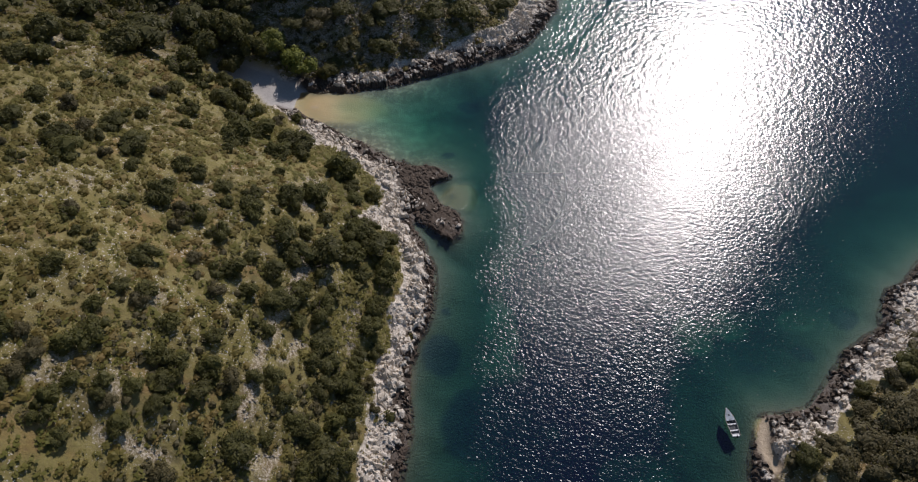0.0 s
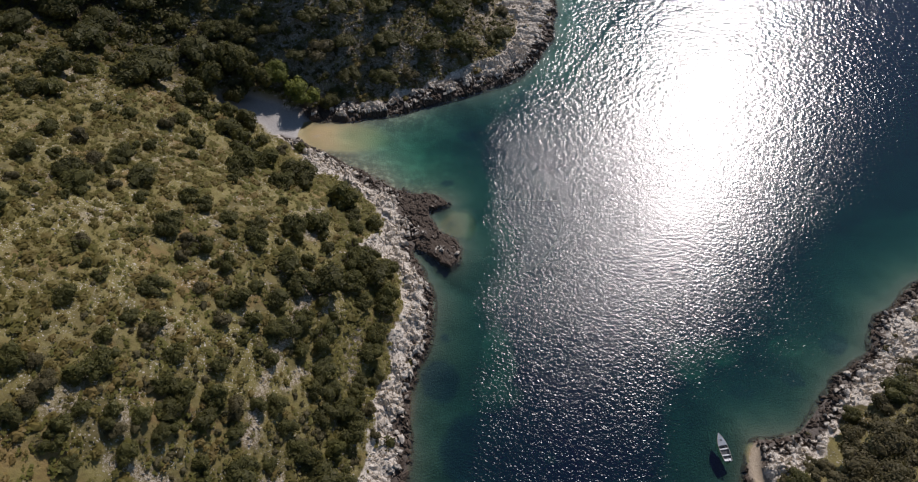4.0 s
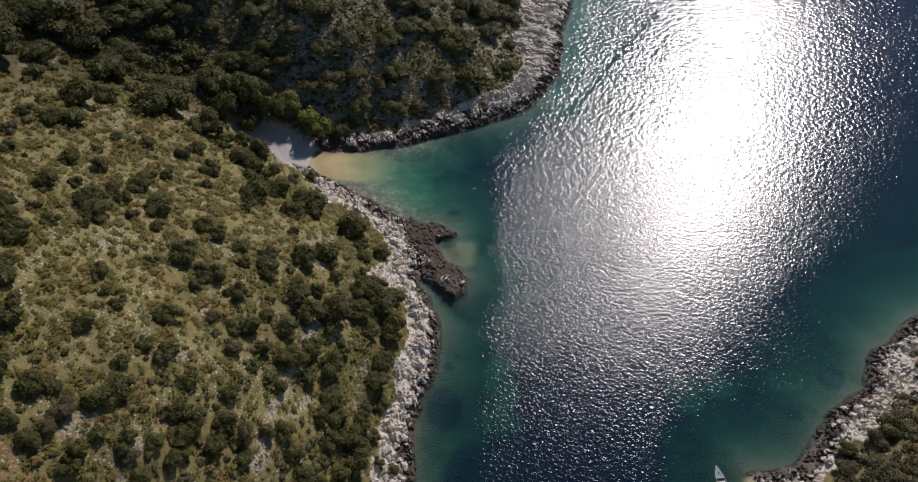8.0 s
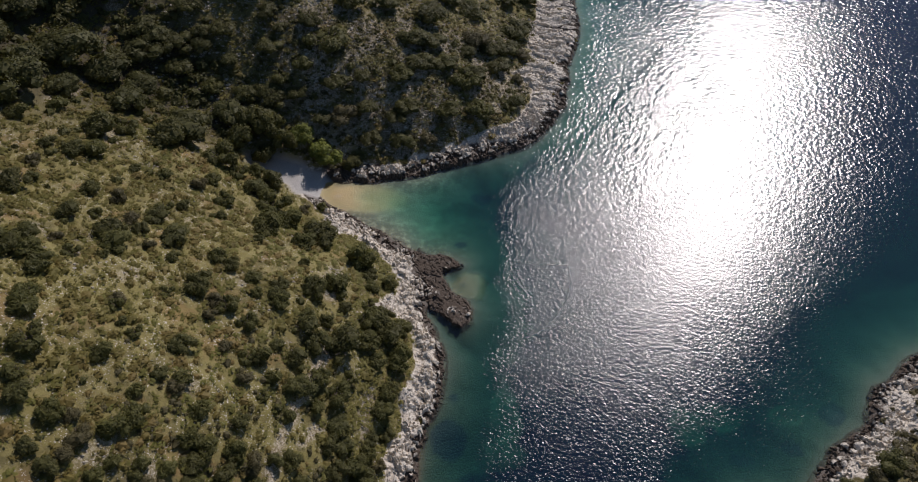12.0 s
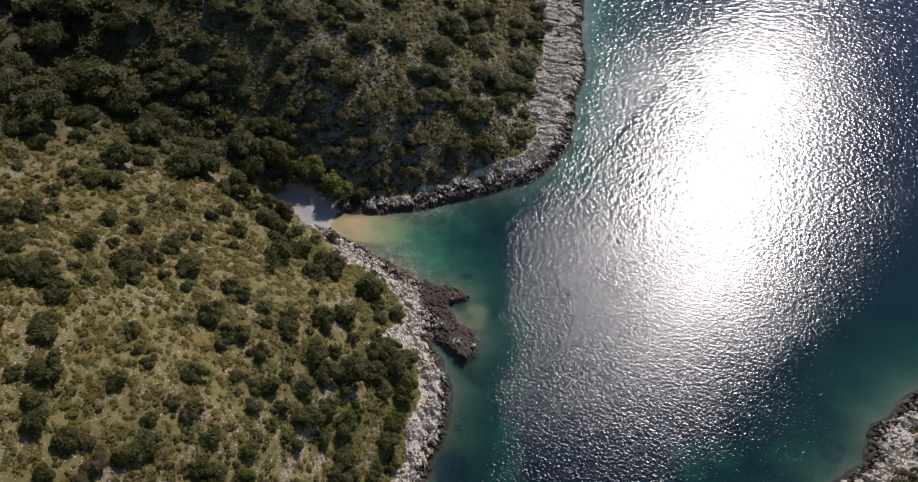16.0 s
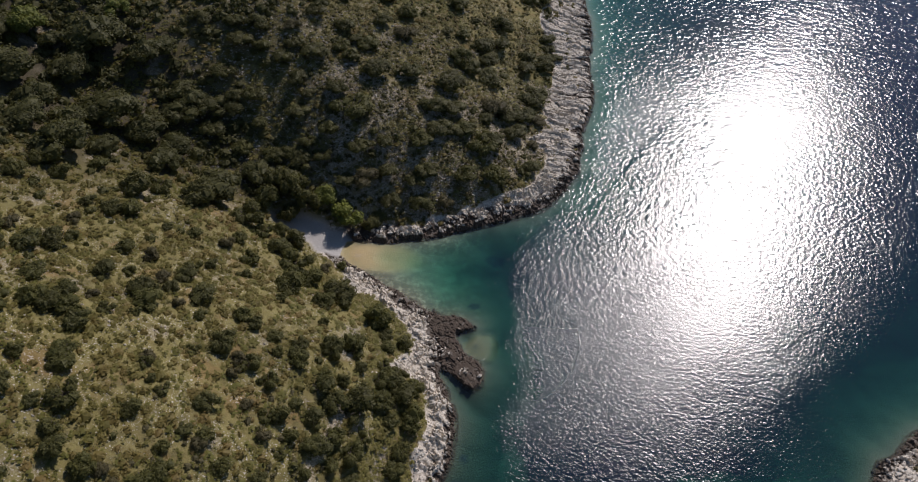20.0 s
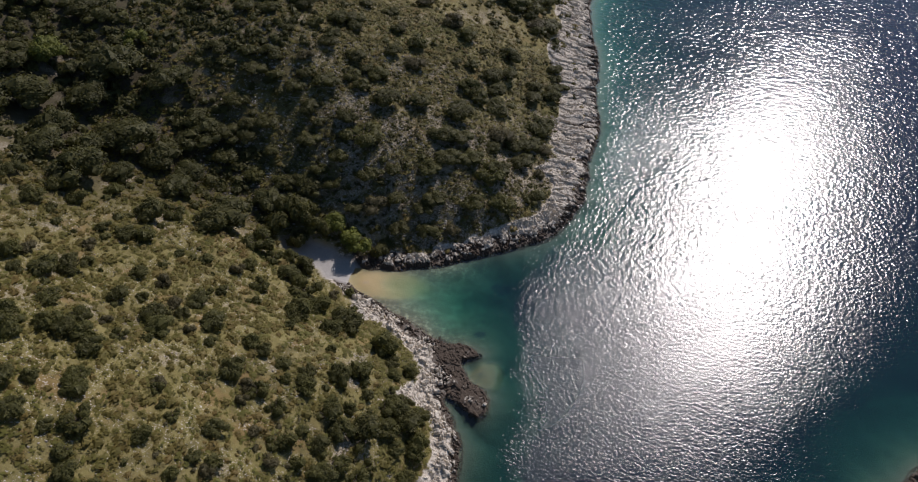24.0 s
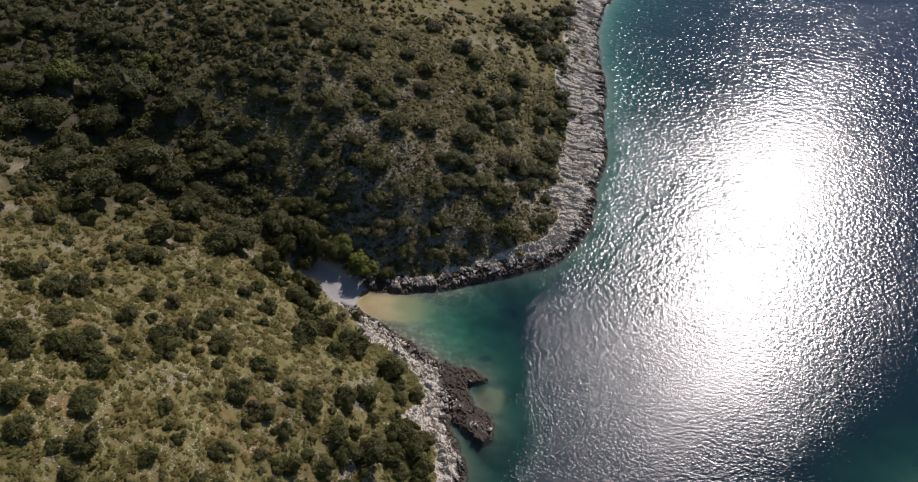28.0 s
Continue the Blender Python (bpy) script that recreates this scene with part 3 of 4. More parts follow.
def leaves_on(rng, centres, radii, count, size, lift=0.35):
    """Small diamond leaves scattered over the skins of lobes: corner places, four to a leaf."""
    pick = rng.choice(len(centres), count, p=radii**2 / (radii**2).sum())
    way = rng.normal(size=(count, 3))
    way[:, 2] = np.abs(way[:, 2]) * 0.9 - 0.25
    way /= np.linalg.norm(way, axis=1)[:, None]
    spot = centres[pick] + way * (radii[pick] * rng.uniform(0.82, 1.12, count))[:, None]
    lean = way + rng.normal(size=(count, 3)) * 0.34 + np.array((0, 0, lift))
    lean /= np.linalg.norm(lean, axis=1)[:, None]
    side = np.cross(lean, rng.normal(size=(count, 3)))
    side /= np.linalg.norm(side, axis=1)[:, None]
    long = np.cross(lean, side)
    half = (size * rng.uniform(0.6, 1.4, count))[:, None]
    return np.stack([spot - long * half, spot + side * half * 0.7, spot + long * half, spot - side * half * 0.7], 1)


def crown_mesh(name, seed, material, lobes, count, size, tall):
    """A crown about 1 m in radius with its foot at 0: dark lumpy heart and a coat of leaves."""
    rng = np.random.default_rng(seed)
    turn, out = rng.uniform(0, 2 * np.pi, lobes), np.sqrt(rng.uniform(0.02, 1, lobes)) * 0.66
    centres = np.c_[np.cos(turn) * out, np.sin(turn) * out, (0.30 + rng.uniform(0.05, 0.62, lobes) * (1.15 - out)) * tall]
    radii = rng.uniform(0.24, 0.44, lobes) * (1.15 - 0.35 * out)
    verts, faces, base = [], [], 0
    for c, r in zip(centres, radii):
        v = BALL_1[0] * (1 + 0.22 * rng.normal(size=(len(BALL_1[0]), 1)))
        verts.append(c + v * r * 0.84)
        f = BALL_1[1] + base
        faces.append(np.c_[f, f[:, 2]])
        base += len(v)
    coat = leaves_on(rng, centres, radii, count, size)
    verts.append(coat.reshape(-1, 3))
    faces.append(np.arange(count * 4).reshape(-1, 4) + base)
    tri = np.concatenate(faces[:-1])[:, :3]
    me = bpy.data.meshes.new(name)
    me.from_pydata(np.concatenate(verts).tolist(), [], tri.tolist() + faces[-1].tolist())
    me.materials.append(material)
    return me


def trunk_mesh(name, seed, tall):
    """A short tapered trunk that forks into limbs."""
    rng = np.random.default_rng(seed)
    bm = bmesh.new()

    def limb(a, b, ra, rb):
        a, b = Vector(a), Vector(b)
        m = Matrix.Translation((a + b) / 2) @ (b - a).to_track_quat("Z", "Y").to_matrix().to_4x4()
        bmesh.ops.create_cone(bm, cap_ends=True, segments=7, radius1=ra, radius2=rb, depth=(b - a).length, matrix=m)
    fork = (rng.uniform(-0.05, 0.05), rng.uniform(-0.05, 0.05), 0.26 * tall)
    limb((0, 0, -0.25), fork, 0.085, 0.06)
    for n in range(5):
        turn = n * 1.257 + rng.uniform(-0.4, 0.4)
        knee = (fork[0] + 0.25 * math.cos(turn), fork[1] + 0.25 * math.sin(turn), fork[2] + 0.2 * tall)
        limb(fork, knee, 0.05, 0.034)
        limb(knee, (knee[0] * 1.9, knee[1] * 1.9, knee[2] + 0.28 * tall), 0.034, 0.014)
    return bm_mesh(name, bm, BARK, True)


CROWNS = {kind: [crown_mesh("crown", 100 * k + n, LEAF[kind], lobes, count, size, tall) for n in range(many)]
          for k, (kind, many, lobes, count, size, tall) in enumerate((("dark", 5, 15, 1900, 0.05, 1.0), ("olive", 5, 14, 1800, 0.05, 0.9),
                                                                     ("grey", 3, 14, 1800, 0.048, 0.85), ("green", 2, 17, 2300, 0.05, 1.35), ("wood", 3, 24, 2900, 0.038, 1.15)))}
TRUNKS = [trunk_mesh("trunk", 900 + n, 1.0) for n in range(4)]
LABELS = {"wood": "broad dark evergreen tree in the wooded hollow", "dark": "dense dark green evergreen shrub on the stony slope", "olive": "rounded olive-green shrub on the dry slope",
          "grey": "grey-brown half-dry shrub on the stony slope", "green": "bright green leafy tree beside the gravel beach"}
rng = np.random.default_rng(5)
PLACED = []


def shrub(x, y, r, kind, group, tall=None):
    """One bush or tree of crown radius r, rooted at (x, y)."""
    green = kind == "green"
    grown = green or r > 4.2 and wooded(np.array([x]), np.array([y]))[0] > 0.3
    kind = "wood" if grown and not green else kind
    root = new("tree" if grown else "shrub")
    r *= 1.12 if green else 1.0
    root.matrix_world = pose(x, y, ground_z(x, y) - 0.04 * r, rng.uniform(-4, 4), rng.uniform(-4, 4), rng.uniform(0, 360))
    wide = 1.0 if y > 136 else 0.92
    root.scale = (wide * r * rng.uniform(1.08, 1.3), wide * r * rng.uniform(1.08, 1.3), r * (tall or rng.uniform(0.8, 1.12)))
    part("trunk", TRUNKS[rng.integers(len(TRUNKS))], root)
    part("crown", CROWNS[kind][rng.integers(len(CROWNS[kind]))], root)
    label = "bright green leafy tree among the dark wood of the hollow" if green and x < -60 else LABELS[kind]
    PLACED.append((x, y, r))
    return tagged(root, label, "tree" if grown else "shrub", group)


BUSHES_WEST_A = [
    (-42.7, 27.9, 2.4), (-53.9, 29.7, 1.6), (-56.3, 32.4, 1.8), (-39.6, 32.4, 1.9), (-48.4, 32.8, 2.1), (-34.4, 34.0, 3.3), (-23.4, 35.0, 3.5),
    (-31.2, 36.3, 1.7), (-51.1, 36.4, 1.4), (-20.0, 36.4, 2.6), (-44.2, 38.4, 1.7), (-25.8, 39.6, 2.5), (-59.7, 39.9, 2.4), (-40.8, 40.7, 2.2),
    (-29.5, 42.7, 2.0), (-37.1, 43.6, 2.5), (-43.9, 43.7, 2.8), (-39.9, 44.6, 2.4), (-33.9, 45.2, 1.7), (-53.9, 45.5, 2.8), (-19.8, 45.6, 3.2),
    (-71.7, 48.5, 2.1), (-21.3, 49.4, 3.1), (-55.4, 50.2, 1.7), (-23.5, 52.3, 2.5), (-76.8, 53.2, 1.8), (-33.7, 54.2, 1.9), (-49.9, 54.3, 2.3),
    (-83.2, 55.0, 3.0), (-53.7, 55.0, 1.8)
]
BUSHES_WEST_B = [
    (-72.6, 55.2, 3.4), (-19.1, 55.6, 1.9), (-25.2, 55.9, 2.7), (-62.8, 56.3, 2.5), (-29.3, 58.1, 2.1), (-41.6, 58.9, 2.1), (-88.9, 60.6, 2.9),
    (-26.2, 61.4, 3.2), (-31.3, 61.5, 3.2), (-52.4, 61.9, 2.5), (-17.3, 61.9, 2.6), (-76.9, 62.5, 2.9), (-84.9, 62.6, 1.9), (-42.2, 63.4, 1.9),
    (-39.7, 64.5, 2.6), (-33.6, 65.7, 2.9), (-16.5, 66.1, 2.9), (-65.4, 67.7, 1.6), (-30.7, 70.9, 3.3), (-44.0, 71.3, 2.3), (-25.9, 71.9, 4.7),
    (-15.2, 72.8, 3.0), (-80.2, 73.6, 2.7), (-95.5, 73.7, 3.4), (-33.8, 74.0, 3.4), (-48.5, 74.3, 2.5), (-51.3, 75.3, 2.3), (-14.8, 75.9, 3.4),
    (-84.0, 76.5, 3.1), (-87.8, 76.6, 2.8)
]
BUSHES_WEST_C = [
    (-99.2, 76.7, 3.6), (-90.9, 77.6, 3.5), (-55.5, 78.5, 3.4), (-18.1, 78.5, 4.1), (-39.7, 78.7, 2.4), (-44.7, 80.2, 1.7), (-20.2, 83.2, 3.3),
    (-41.1, 84.3, 2.4), (-46.5, 84.7, 2.1), (-34.1, 85.5, 3.2), (-73.9, 85.9, 4.0), (-96.1, 86.0, 3.0), (-22.9, 86.5, 2.2), (-51.8, 87.1, 2.1),
    (-55.0, 88.9, 2.5), (-29.9, 89.3, 4.0), (-85.6, 92.1, 3.4), (-64.8, 92.1, 3.3), (-23.5, 93.5, 2.2), (-109.0, 93.8, 2.0), (-75.3, 95.5, 2.2),
    (-103.8, 96.2, 3.8), (-19.5, 96.5, 2.6), (-71.1, 98.4, 3.0), (-112.9, 98.5, 3.1), (-99.5, 99.4, 3.6), (-111.2, 101.7, 2.5), (-26.4, 101.9, 4.8),
    (-41.0, 103.3, 3.5), (-50.1, 106.7, 4.3)
]
BUSHES_WEST_D = [
    (-38.2, 107.2, 4.6), (-102.0, 110.1, 2.5), (-46.9, 113.0, 3.9), (-96.9, 118.1, 3.0), (-52.5, 118.8, 4.9), (-93.0, 119.3, 3.4), (-121.8, 122.0,
    3.6), (-58.3, 123.9, 3.9), (-114.6, 127.8, 3.2), (-64.2, 129.5, 3.1), (-121.7, 129.8, 2.8), (-131.3, 130.2, 2.8), (-97.4, 130.2, 4.5), (-69.3,
    133.5, 5.4), (-83.2, 134.3, 5.5), (-93.4, 134.6, 3.7), (-109.8, 136.9, 2.8), (-118.8, 137.4, 7.8), (-80.7, 141.3, 7.5), (-112.1, 145.3, 4.4),
    (-133.1, 145.7, 6.1), (-97.5, 148.1, 4.8), (-124.8, 151.5, 5.1), (-98.0, 155.9, 5.0), (-134.7, 156.0, 6.3), (-106.8, 159.0, 6.1), (-117.5, 161.2,
    8.3), (-147.5, 162.1, 8.8), (-133.2, 173.1, 6.6), (-160.4, 179.0, 7.0)
]
BUSHES_WEST_E = [
    (-25.1, 31.7, 2.5), (-21.9, 32.5, 2.0), (-40.0, 34.2, 1.7), (-61.9, 34.9, 2.0), (-55.6, 35.0, 2.0), (-49.9, 35.5, 1.8), (-45.2, 36.6, 1.8),
    (-60.3, 37.5, 1.8), (-54.2, 37.6, 1.6), (-64.9, 37.9, 1.8), (-51.0, 38.3, 1.8), (-47.7, 38.4, 1.8), (-27.7, 39.6, 2.2), (-36.7, 40.2, 1.9),
    (-45.0, 40.2, 2.4), (-21.8, 41.5, 2.6), (-55.6, 43.1, 2.6), (-64.5, 43.4, 2.6), (-62.0, 43.9, 1.6), (-46.3, 44.2, 2.3), (-69.7, 45.2, 2.6),
    (-31.5, 46.1, 2.2), (-15.5, 46.2, 1.3), (-24.0, 46.7, 2.5), (-46.0, 49.7, 2.1), (-40.2, 50.3, 2.1), (-17.2, 50.4, 1.9), (-25.6, 51.3, 2.3)
]
BUSHES_WEST_F = [
    (-19.4, 52.2, 2.3), (-50.7, 52.8, 1.9), (-38.0, 56.4, 1.5), (-16.3, 57.7, 1.9), (-33.8, 59.9, 2.2), (-36.9, 60.6, 2.0), (-60.1, 62.2, 1.6),
    (-29.2, 63.6, 2.5), (-63.1, 64.2, 1.2), (-46.0, 64.3, 1.6), (-78.4, 64.9, 2.9), (-24.2, 65.8, 1.9), (-37.9, 68.3, 1.5), (-65.7, 69.5, 1.9),
    (-50.9, 71.0, 1.7), (-19.1, 72.0, 2.2), (-59.8, 74.7, 1.7), (-21.8, 75.3, 3.2), (-34.2, 77.5, 1.9), (-30.4, 77.8, 1.9), (-78.7, 79.7, 2.0),
    (-87.4, 81.2, 2.8), (-40.4, 81.3, 2.7), (-23.2, 81.3, 2.5), (-27.7, 83.0, 2.0), (-15.3, 83.5, 2.6), (-83.4, 83.6, 1.8), (-18.7, 85.4, 1.8)
]
BUSHES_WEST_G = [
    (-63.0, 85.7, 1.8), (-68.2, 87.9, 1.8), (-75.8, 89.0, 3.6), (-71.8, 92.3, 2.1), (-22.5, 92.8, 1.9), (-38.5, 94.5, 1.6), (-81.9, 94.9, 1.6),
    (-24.1, 97.4, 2.4), (-50.0, 99.5, 1.6), (-71.3, 102.2, 2.5), (-98.6, 102.7, 1.8), (-81.1, 102.9, 2.6), (-87.1, 103.4, 2.6), (-68.5, 105.8, 2.0),
    (-60.5, 106.2, 1.7), (-40.5, 110.9, 2.9), (-62.5, 113.8, 2.7), (-83.3, 116.6, 1.8), (-69.3, 116.7, 2.7), (-77.4, 117.5, 2.1), (-103.3, 118.4, 2.2),
    (-45.4, 121.7, 2.2), (-67.9, 121.9, 2.5), (-41.7, 125.3, 1.9), (-55.7, 130.4, 3.5), (-60.9, 133.3, 2.6)
]
BUSHES_EAST_A = [
    (70.4, 32.9, 2.9), (65.9, 33.3, 2.8), (75.6, 35.6, 4.0), (61.7, 36.3, 2.5), (67.3, 39.4, 1.9), (73.2, 39.5, 4.0), (78.6, 43.4, 4.2), (75.5, 46.5,
    2.4), (77.0, 50.2, 2.1), (83.0, 51.4, 3.1), (86.1, 54.0, 3.1)
]
BUSHES_GREEN_A = [
    (-43.2, 143.8, 4.6), (-50.5, 148.8, 3.7), (-149.7, 185.5, 5.2), (-126.7, 199.4, 4.0)
]
BUSHES_NORTH_A = [
    (-72.8, 153.0, 5.7), (-23.4, 155.8, 3.2), (-38.3, 155.8, 4.6), (-59.1, 158.8, 4.2), (-32.1, 158.1, 3.2), (-69.2, 160.3, 3.8), (-20.0, 159.2, 3.7),
    (-53.6, 161.2, 3.3), (-79.3, 162.3, 3.4), (-7.9, 160.8, 3.7), (1.5, 163.0, 4.7), (-58.5, 165.8, 2.9), (-42.3, 163.9, 3.7), (-35.0, 165.6, 3.3),
    (-52.7, 168.3, 3.3), (-23.1, 169.4, 3.8), (-99.6, 169.3, 6.1), (-75.4, 171.1, 3.0), (13.1, 169.7, 3.4), (-94.2, 172.7, 4.6), (-85.6, 173.7, 4.5),
    (-63.0, 174.6, 3.9), (-3.0, 173.3, 4.8), (-17.3, 174.9, 4.0), (-45.5, 175.6, 5.8), (-102.1, 177.4, 4.2), (-78.1, 179.8, 4.0), (-51.5, 183.5, 3.9),
    (-19.9, 184.8, 5.0), (-141.5, 182.9, 4.5)
]
BUSHES_NORTH_B = [
    (-90.1, 185.5, 4.7), (14.2, 183.7, 2.6), (-14.0, 185.9, 4.5), (-113.2, 185.2, 6.5), (7.8, 186.2, 4.1), (-2.7, 187.2, 3.0), (-129.4, 187.2, 9.0),
    (-109.1, 190.0, 4.3), (-40.4, 194.4, 5.6), (-78.3, 196.0, 3.6), (-61.1, 196.7, 4.6), (-85.6, 196.7, 4.2), (4.3, 193.7, 4.2), (-68.6, 198.3, 3.1),
    (-0.1, 194.8, 5.2), (-29.7, 198.0, 4.7), (-15.7, 197.4, 5.4), (-54.4, 203.4, 3.6), (-82.0, 203.5, 3.7), (-173.9, 200.7, 5.0), (-89.5, 204.0, 3.2),
    (-70.0, 205.0, 3.2), (-45.7, 207.4, 4.2), (-142.8, 206.9, 4.8), (-171.8, 210.5, 5.1), (-150.2, 210.4, 6.2), (-54.2, 213.8, 3.8), (-63.8, 215.4, 3.8), (-163.0, 210.9, 5.0), (13.9, 210.9, 5.7)
]
BUSHES_NORTH_C = [
    (-9.8, 212.6, 4.4), (-0.9, 212.5, 5.6), (-33.6, 219.8, 4.7), (-70.2, 224.6, 3.3), (-41.8, 223.3, 3.9), (-96.9, 226.6, 3.5), (-88.5, 228.0, 3.5),
    (-58.2, 231.1, 3.7), (10.3, 228.2, 4.7), (-63.3, 232.8, 4.6), (-5.2, 229.8, 4.2), (-77.3, 235.8, 4.7), (-34.2, 232.6, 4.1), (0.6, 234.4, 4.3),
    (18.8, 234.7, 4.4), (-91.2, 238.0, 4.9), (-42.5, 241.5, 3.0), (-8.8, 243.0, 2.4), (24.1, 244.3, 2.7), (-16.0, 248.6, 4.3), (1.2, 249.7, 4.7),
    (20.3, 255.8, 3.6), (-48.3, 256.2, 3.5), (-22.9, 257.4, 5.1), (12.2, 287.4, 4.9), (19.1, 290.2, 6.0), (9.2, 299.6, 5.8), (3.5, 300.5, 6.6), (-3.6, 303.8, 5.9), (16.3, 315.4, 7.7)
]
BUSHES_NORTH_D = [
    (21.9, 332.9, 6.4)
]
BUSHES_NORTH_E = [
    (-34.6, 144.7, 2.8), (-30.5, 149.2, 3.2), (-21.3, 149.9, 3.8), (-14.0, 151.8, 2.5), (-46.3, 154.5, 3.5), (-63.8, 156.0, 3.9), (-61.0, 161.7, 3.6),
    (-66.1, 162.6, 2.7), (-89.7, 167.6, 4.2), (-91.4, 175.2, 4.2), (-97.2, 174.9, 4.3), (-14.4, 175.8, 2.7), (-84.2, 178.3, 3.5), (-0.5, 176.7, 4.1),
    (-9.6, 177.6, 3.7), (-60.5, 180.6, 2.7), (-65.5, 185.7, 3.5), (-70.9, 192.8, 3.5), (-49.8, 198.8, 3.5), (9.3, 197.6, 4.8), (15.9, 197.7, 3.3),
    (-15.8, 201.3, 4.4), (-100.9, 203.0, 3.8), (-49.6, 209.5, 2.6)
]
BUSHES_NORTH_F = [
    (-78.2, 217.1, 2.6), (-95.4, 217.1, 2.3), (-64.1, 219.5, 3.8), (-13.7, 215.7, 4.6), (-111.2, 223.2, 4.5), (-2.8, 222.7, 4.3), (-19.4, 229.1, 2.4),
    (-13.8, 230.8, 3.2), (-58.8, 235.8, 4.8), (-3.4, 233.6, 2.8), (-79.5, 238.4, 4.5), (12.3, 237.1, 3.8), (-43.5, 238.9, 2.9), (1.2, 238.1, 3.3),
    (19.8, 240.3, 3.4), (21.2, 250.2, 2.6), (-58.5, 257.0, 3.1), (-36.1, 271.6, 3.6), (13.3, 282.4, 3.8), (10.4, 294.0, 3.9), (4.5, 306.5, 5.1),
    (11.7, 310.2, 5.1), (20.6, 324.5, 4.3)
]
for some in (BUSHES_WEST_A, BUSHES_WEST_B, BUSHES_WEST_C, BUSHES_WEST_D, BUSHES_WEST_E, BUSHES_WEST_F, BUSHES_WEST_G):
    for x, y, r in some:
        pick = rng.uniform() - (0.25 if r > 2.7 else 0) - (0.15 if x > -34 else 0)
        shrub(x, y, r, "dark" if pick < 0.28 else ("olive" if pick < 0.8 else "grey"), "shrubs on the slope over the cove")
for some in (BUSHES_NORTH_A, BUSHES_NORTH_B, BUSHES_NORTH_C, BUSHES_NORTH_D, BUSHES_NORTH_E, BUSHES_NORTH_F):
    for x, y, r in some:
        shrub(x, y, r, "dark" if rng.uniform() < 0.66 else ("olive" if rng.uniform() < 0.6 else "grey"), "shrubs on the slope across the cove", rng.uniform(0.72, 0.95))
for x, y, r in BUSHES_EAST_A:
    shrub(x, y, r, "dark" if rng.uniform() < 0.5 else "grey", "shrubs on the point behind the boat")
for x, y, r in BUSHES_GREEN_A:
    shrub(x, y, r, "green", "bright green trees")


for x, y, r in [(-55.5, 146, 3.6), (-60.5, 149.5, 4.2), (-66, 152, 4.2), (-36.5, 141.8, 1.9), (-61, 142.5, 3.2), (-68, 143.5, 3.8)]:
    shrub(x, y, r, "dark", "trees behind the beach", 1.6)


def spread(count, x_low, x_high, y_low, y_high, keep):
    """Random places on land; keep(x, y, shore, beach) gives the chance to stay."""
    px, py = rng.uniform(x_low, x_high, count), rng.uniform(y_low, y_high, count)
    pz, d, sand = ground_parts(px, py)
    stay = (d > 1.0) & (sand < 0.2) & (rng.uniform(size=count) < keep(px, py, d))
    return px[stay], py[stay], pz[stay]


def clear_of(px, py, gap):
    """Which places lie outside the crowns that stand already."""
    ok = np.ones(px.shape, bool)
    for x, y, r in PLACED:
        ok &= (px - x) ** 2 + (py - y) ** 2 > (r * gap) ** 2
    return ok


def carpet(name, px, py, pz, radius, leaves, size, flat, material, label, category, heart=True, lift=0.5):
    """Many low plants joined in one mesh: leaf domes at the given places."""
    n = len(px)
    kinds = [leaves_on(rng, np.c_[rng.uniform(-0.45, 0.45, (5, 2)), rng.uniform(0.1, 0.4, 5)], rng.uniform(0.35, 0.62, 5), leaves, size, lift) for _ in range(9)]
    which = rng.integers(9, size=n)
    turn = rng.uniform(0, 2 * np.pi, n)
    c, s = np.cos(turn), np.sin(turn)
    tones = np.clip(0.75 * rng.uniform(size=n) ** 2 + 0.6 * ease(fractal(px, py, 22, 3, 97), 0.0, 0.6), 0, 1)
    shape = np.stack(kinds)[which].reshape(n, -1, 3)
    x = (shape[..., 0] * c[:, None] - shape[..., 1] * s[:, None]) * radius[:, None] + px[:, None]
    y = (shape[..., 0] * s[:, None] + shape[..., 1] * c[:, None]) * radius[:, None] + py[:, None]
    z = shape[..., 2] * (radius * flat)[:, None] + pz[:, None]
    verts = np.stack([x, y, z], -1).reshape(-1, 3)
    faces = np.arange(len(verts)).reshape(-1, 4)
    tone = np.repeat(tones, shape.shape[1])
    if heart:
        core = BALL_1[0]
        lump = core[None] * (1 + 0.2 * rng.normal(size=(n, len(core), 1)))
        hv = np.stack([px[:, None] + lump[..., 0] * radius[:, None] * 0.6, py[:, None] + lump[..., 1] * radius[:, None] * 0.6,
                       pz[:, None] + (lump[..., 2] * 0.58 + 0.08) * (radius * flat)[:, None]], -1).reshape(-1, 3)
        hf = (BALL_1[1][None] + (np.arange(n) * len(core))[:, None, None]).reshape(-1, 3) + len(verts)
        verts, tone = np.concatenate([verts, hv]), np.concatenate([tone, np.repeat(tones, len(core))])
        me = bpy.data.meshes.new(name)
        me.from_pydata(verts.tolist(), [], faces.tolist() + hf.tolist())
        me.attributes.new("tone", "FLOAT", "POINT").data.foreach_set("value", tone.astype(np.float32))
        me.materials.append(material)
    else:
        me = mesh_from(name, verts, faces, material, tone=tone)
    return tagged(new(name, me), label, category, kind="stuff")


def on_west(px, py):
    return py < 134 + 0.45 * np.clip(-44 - px, 0, 400)


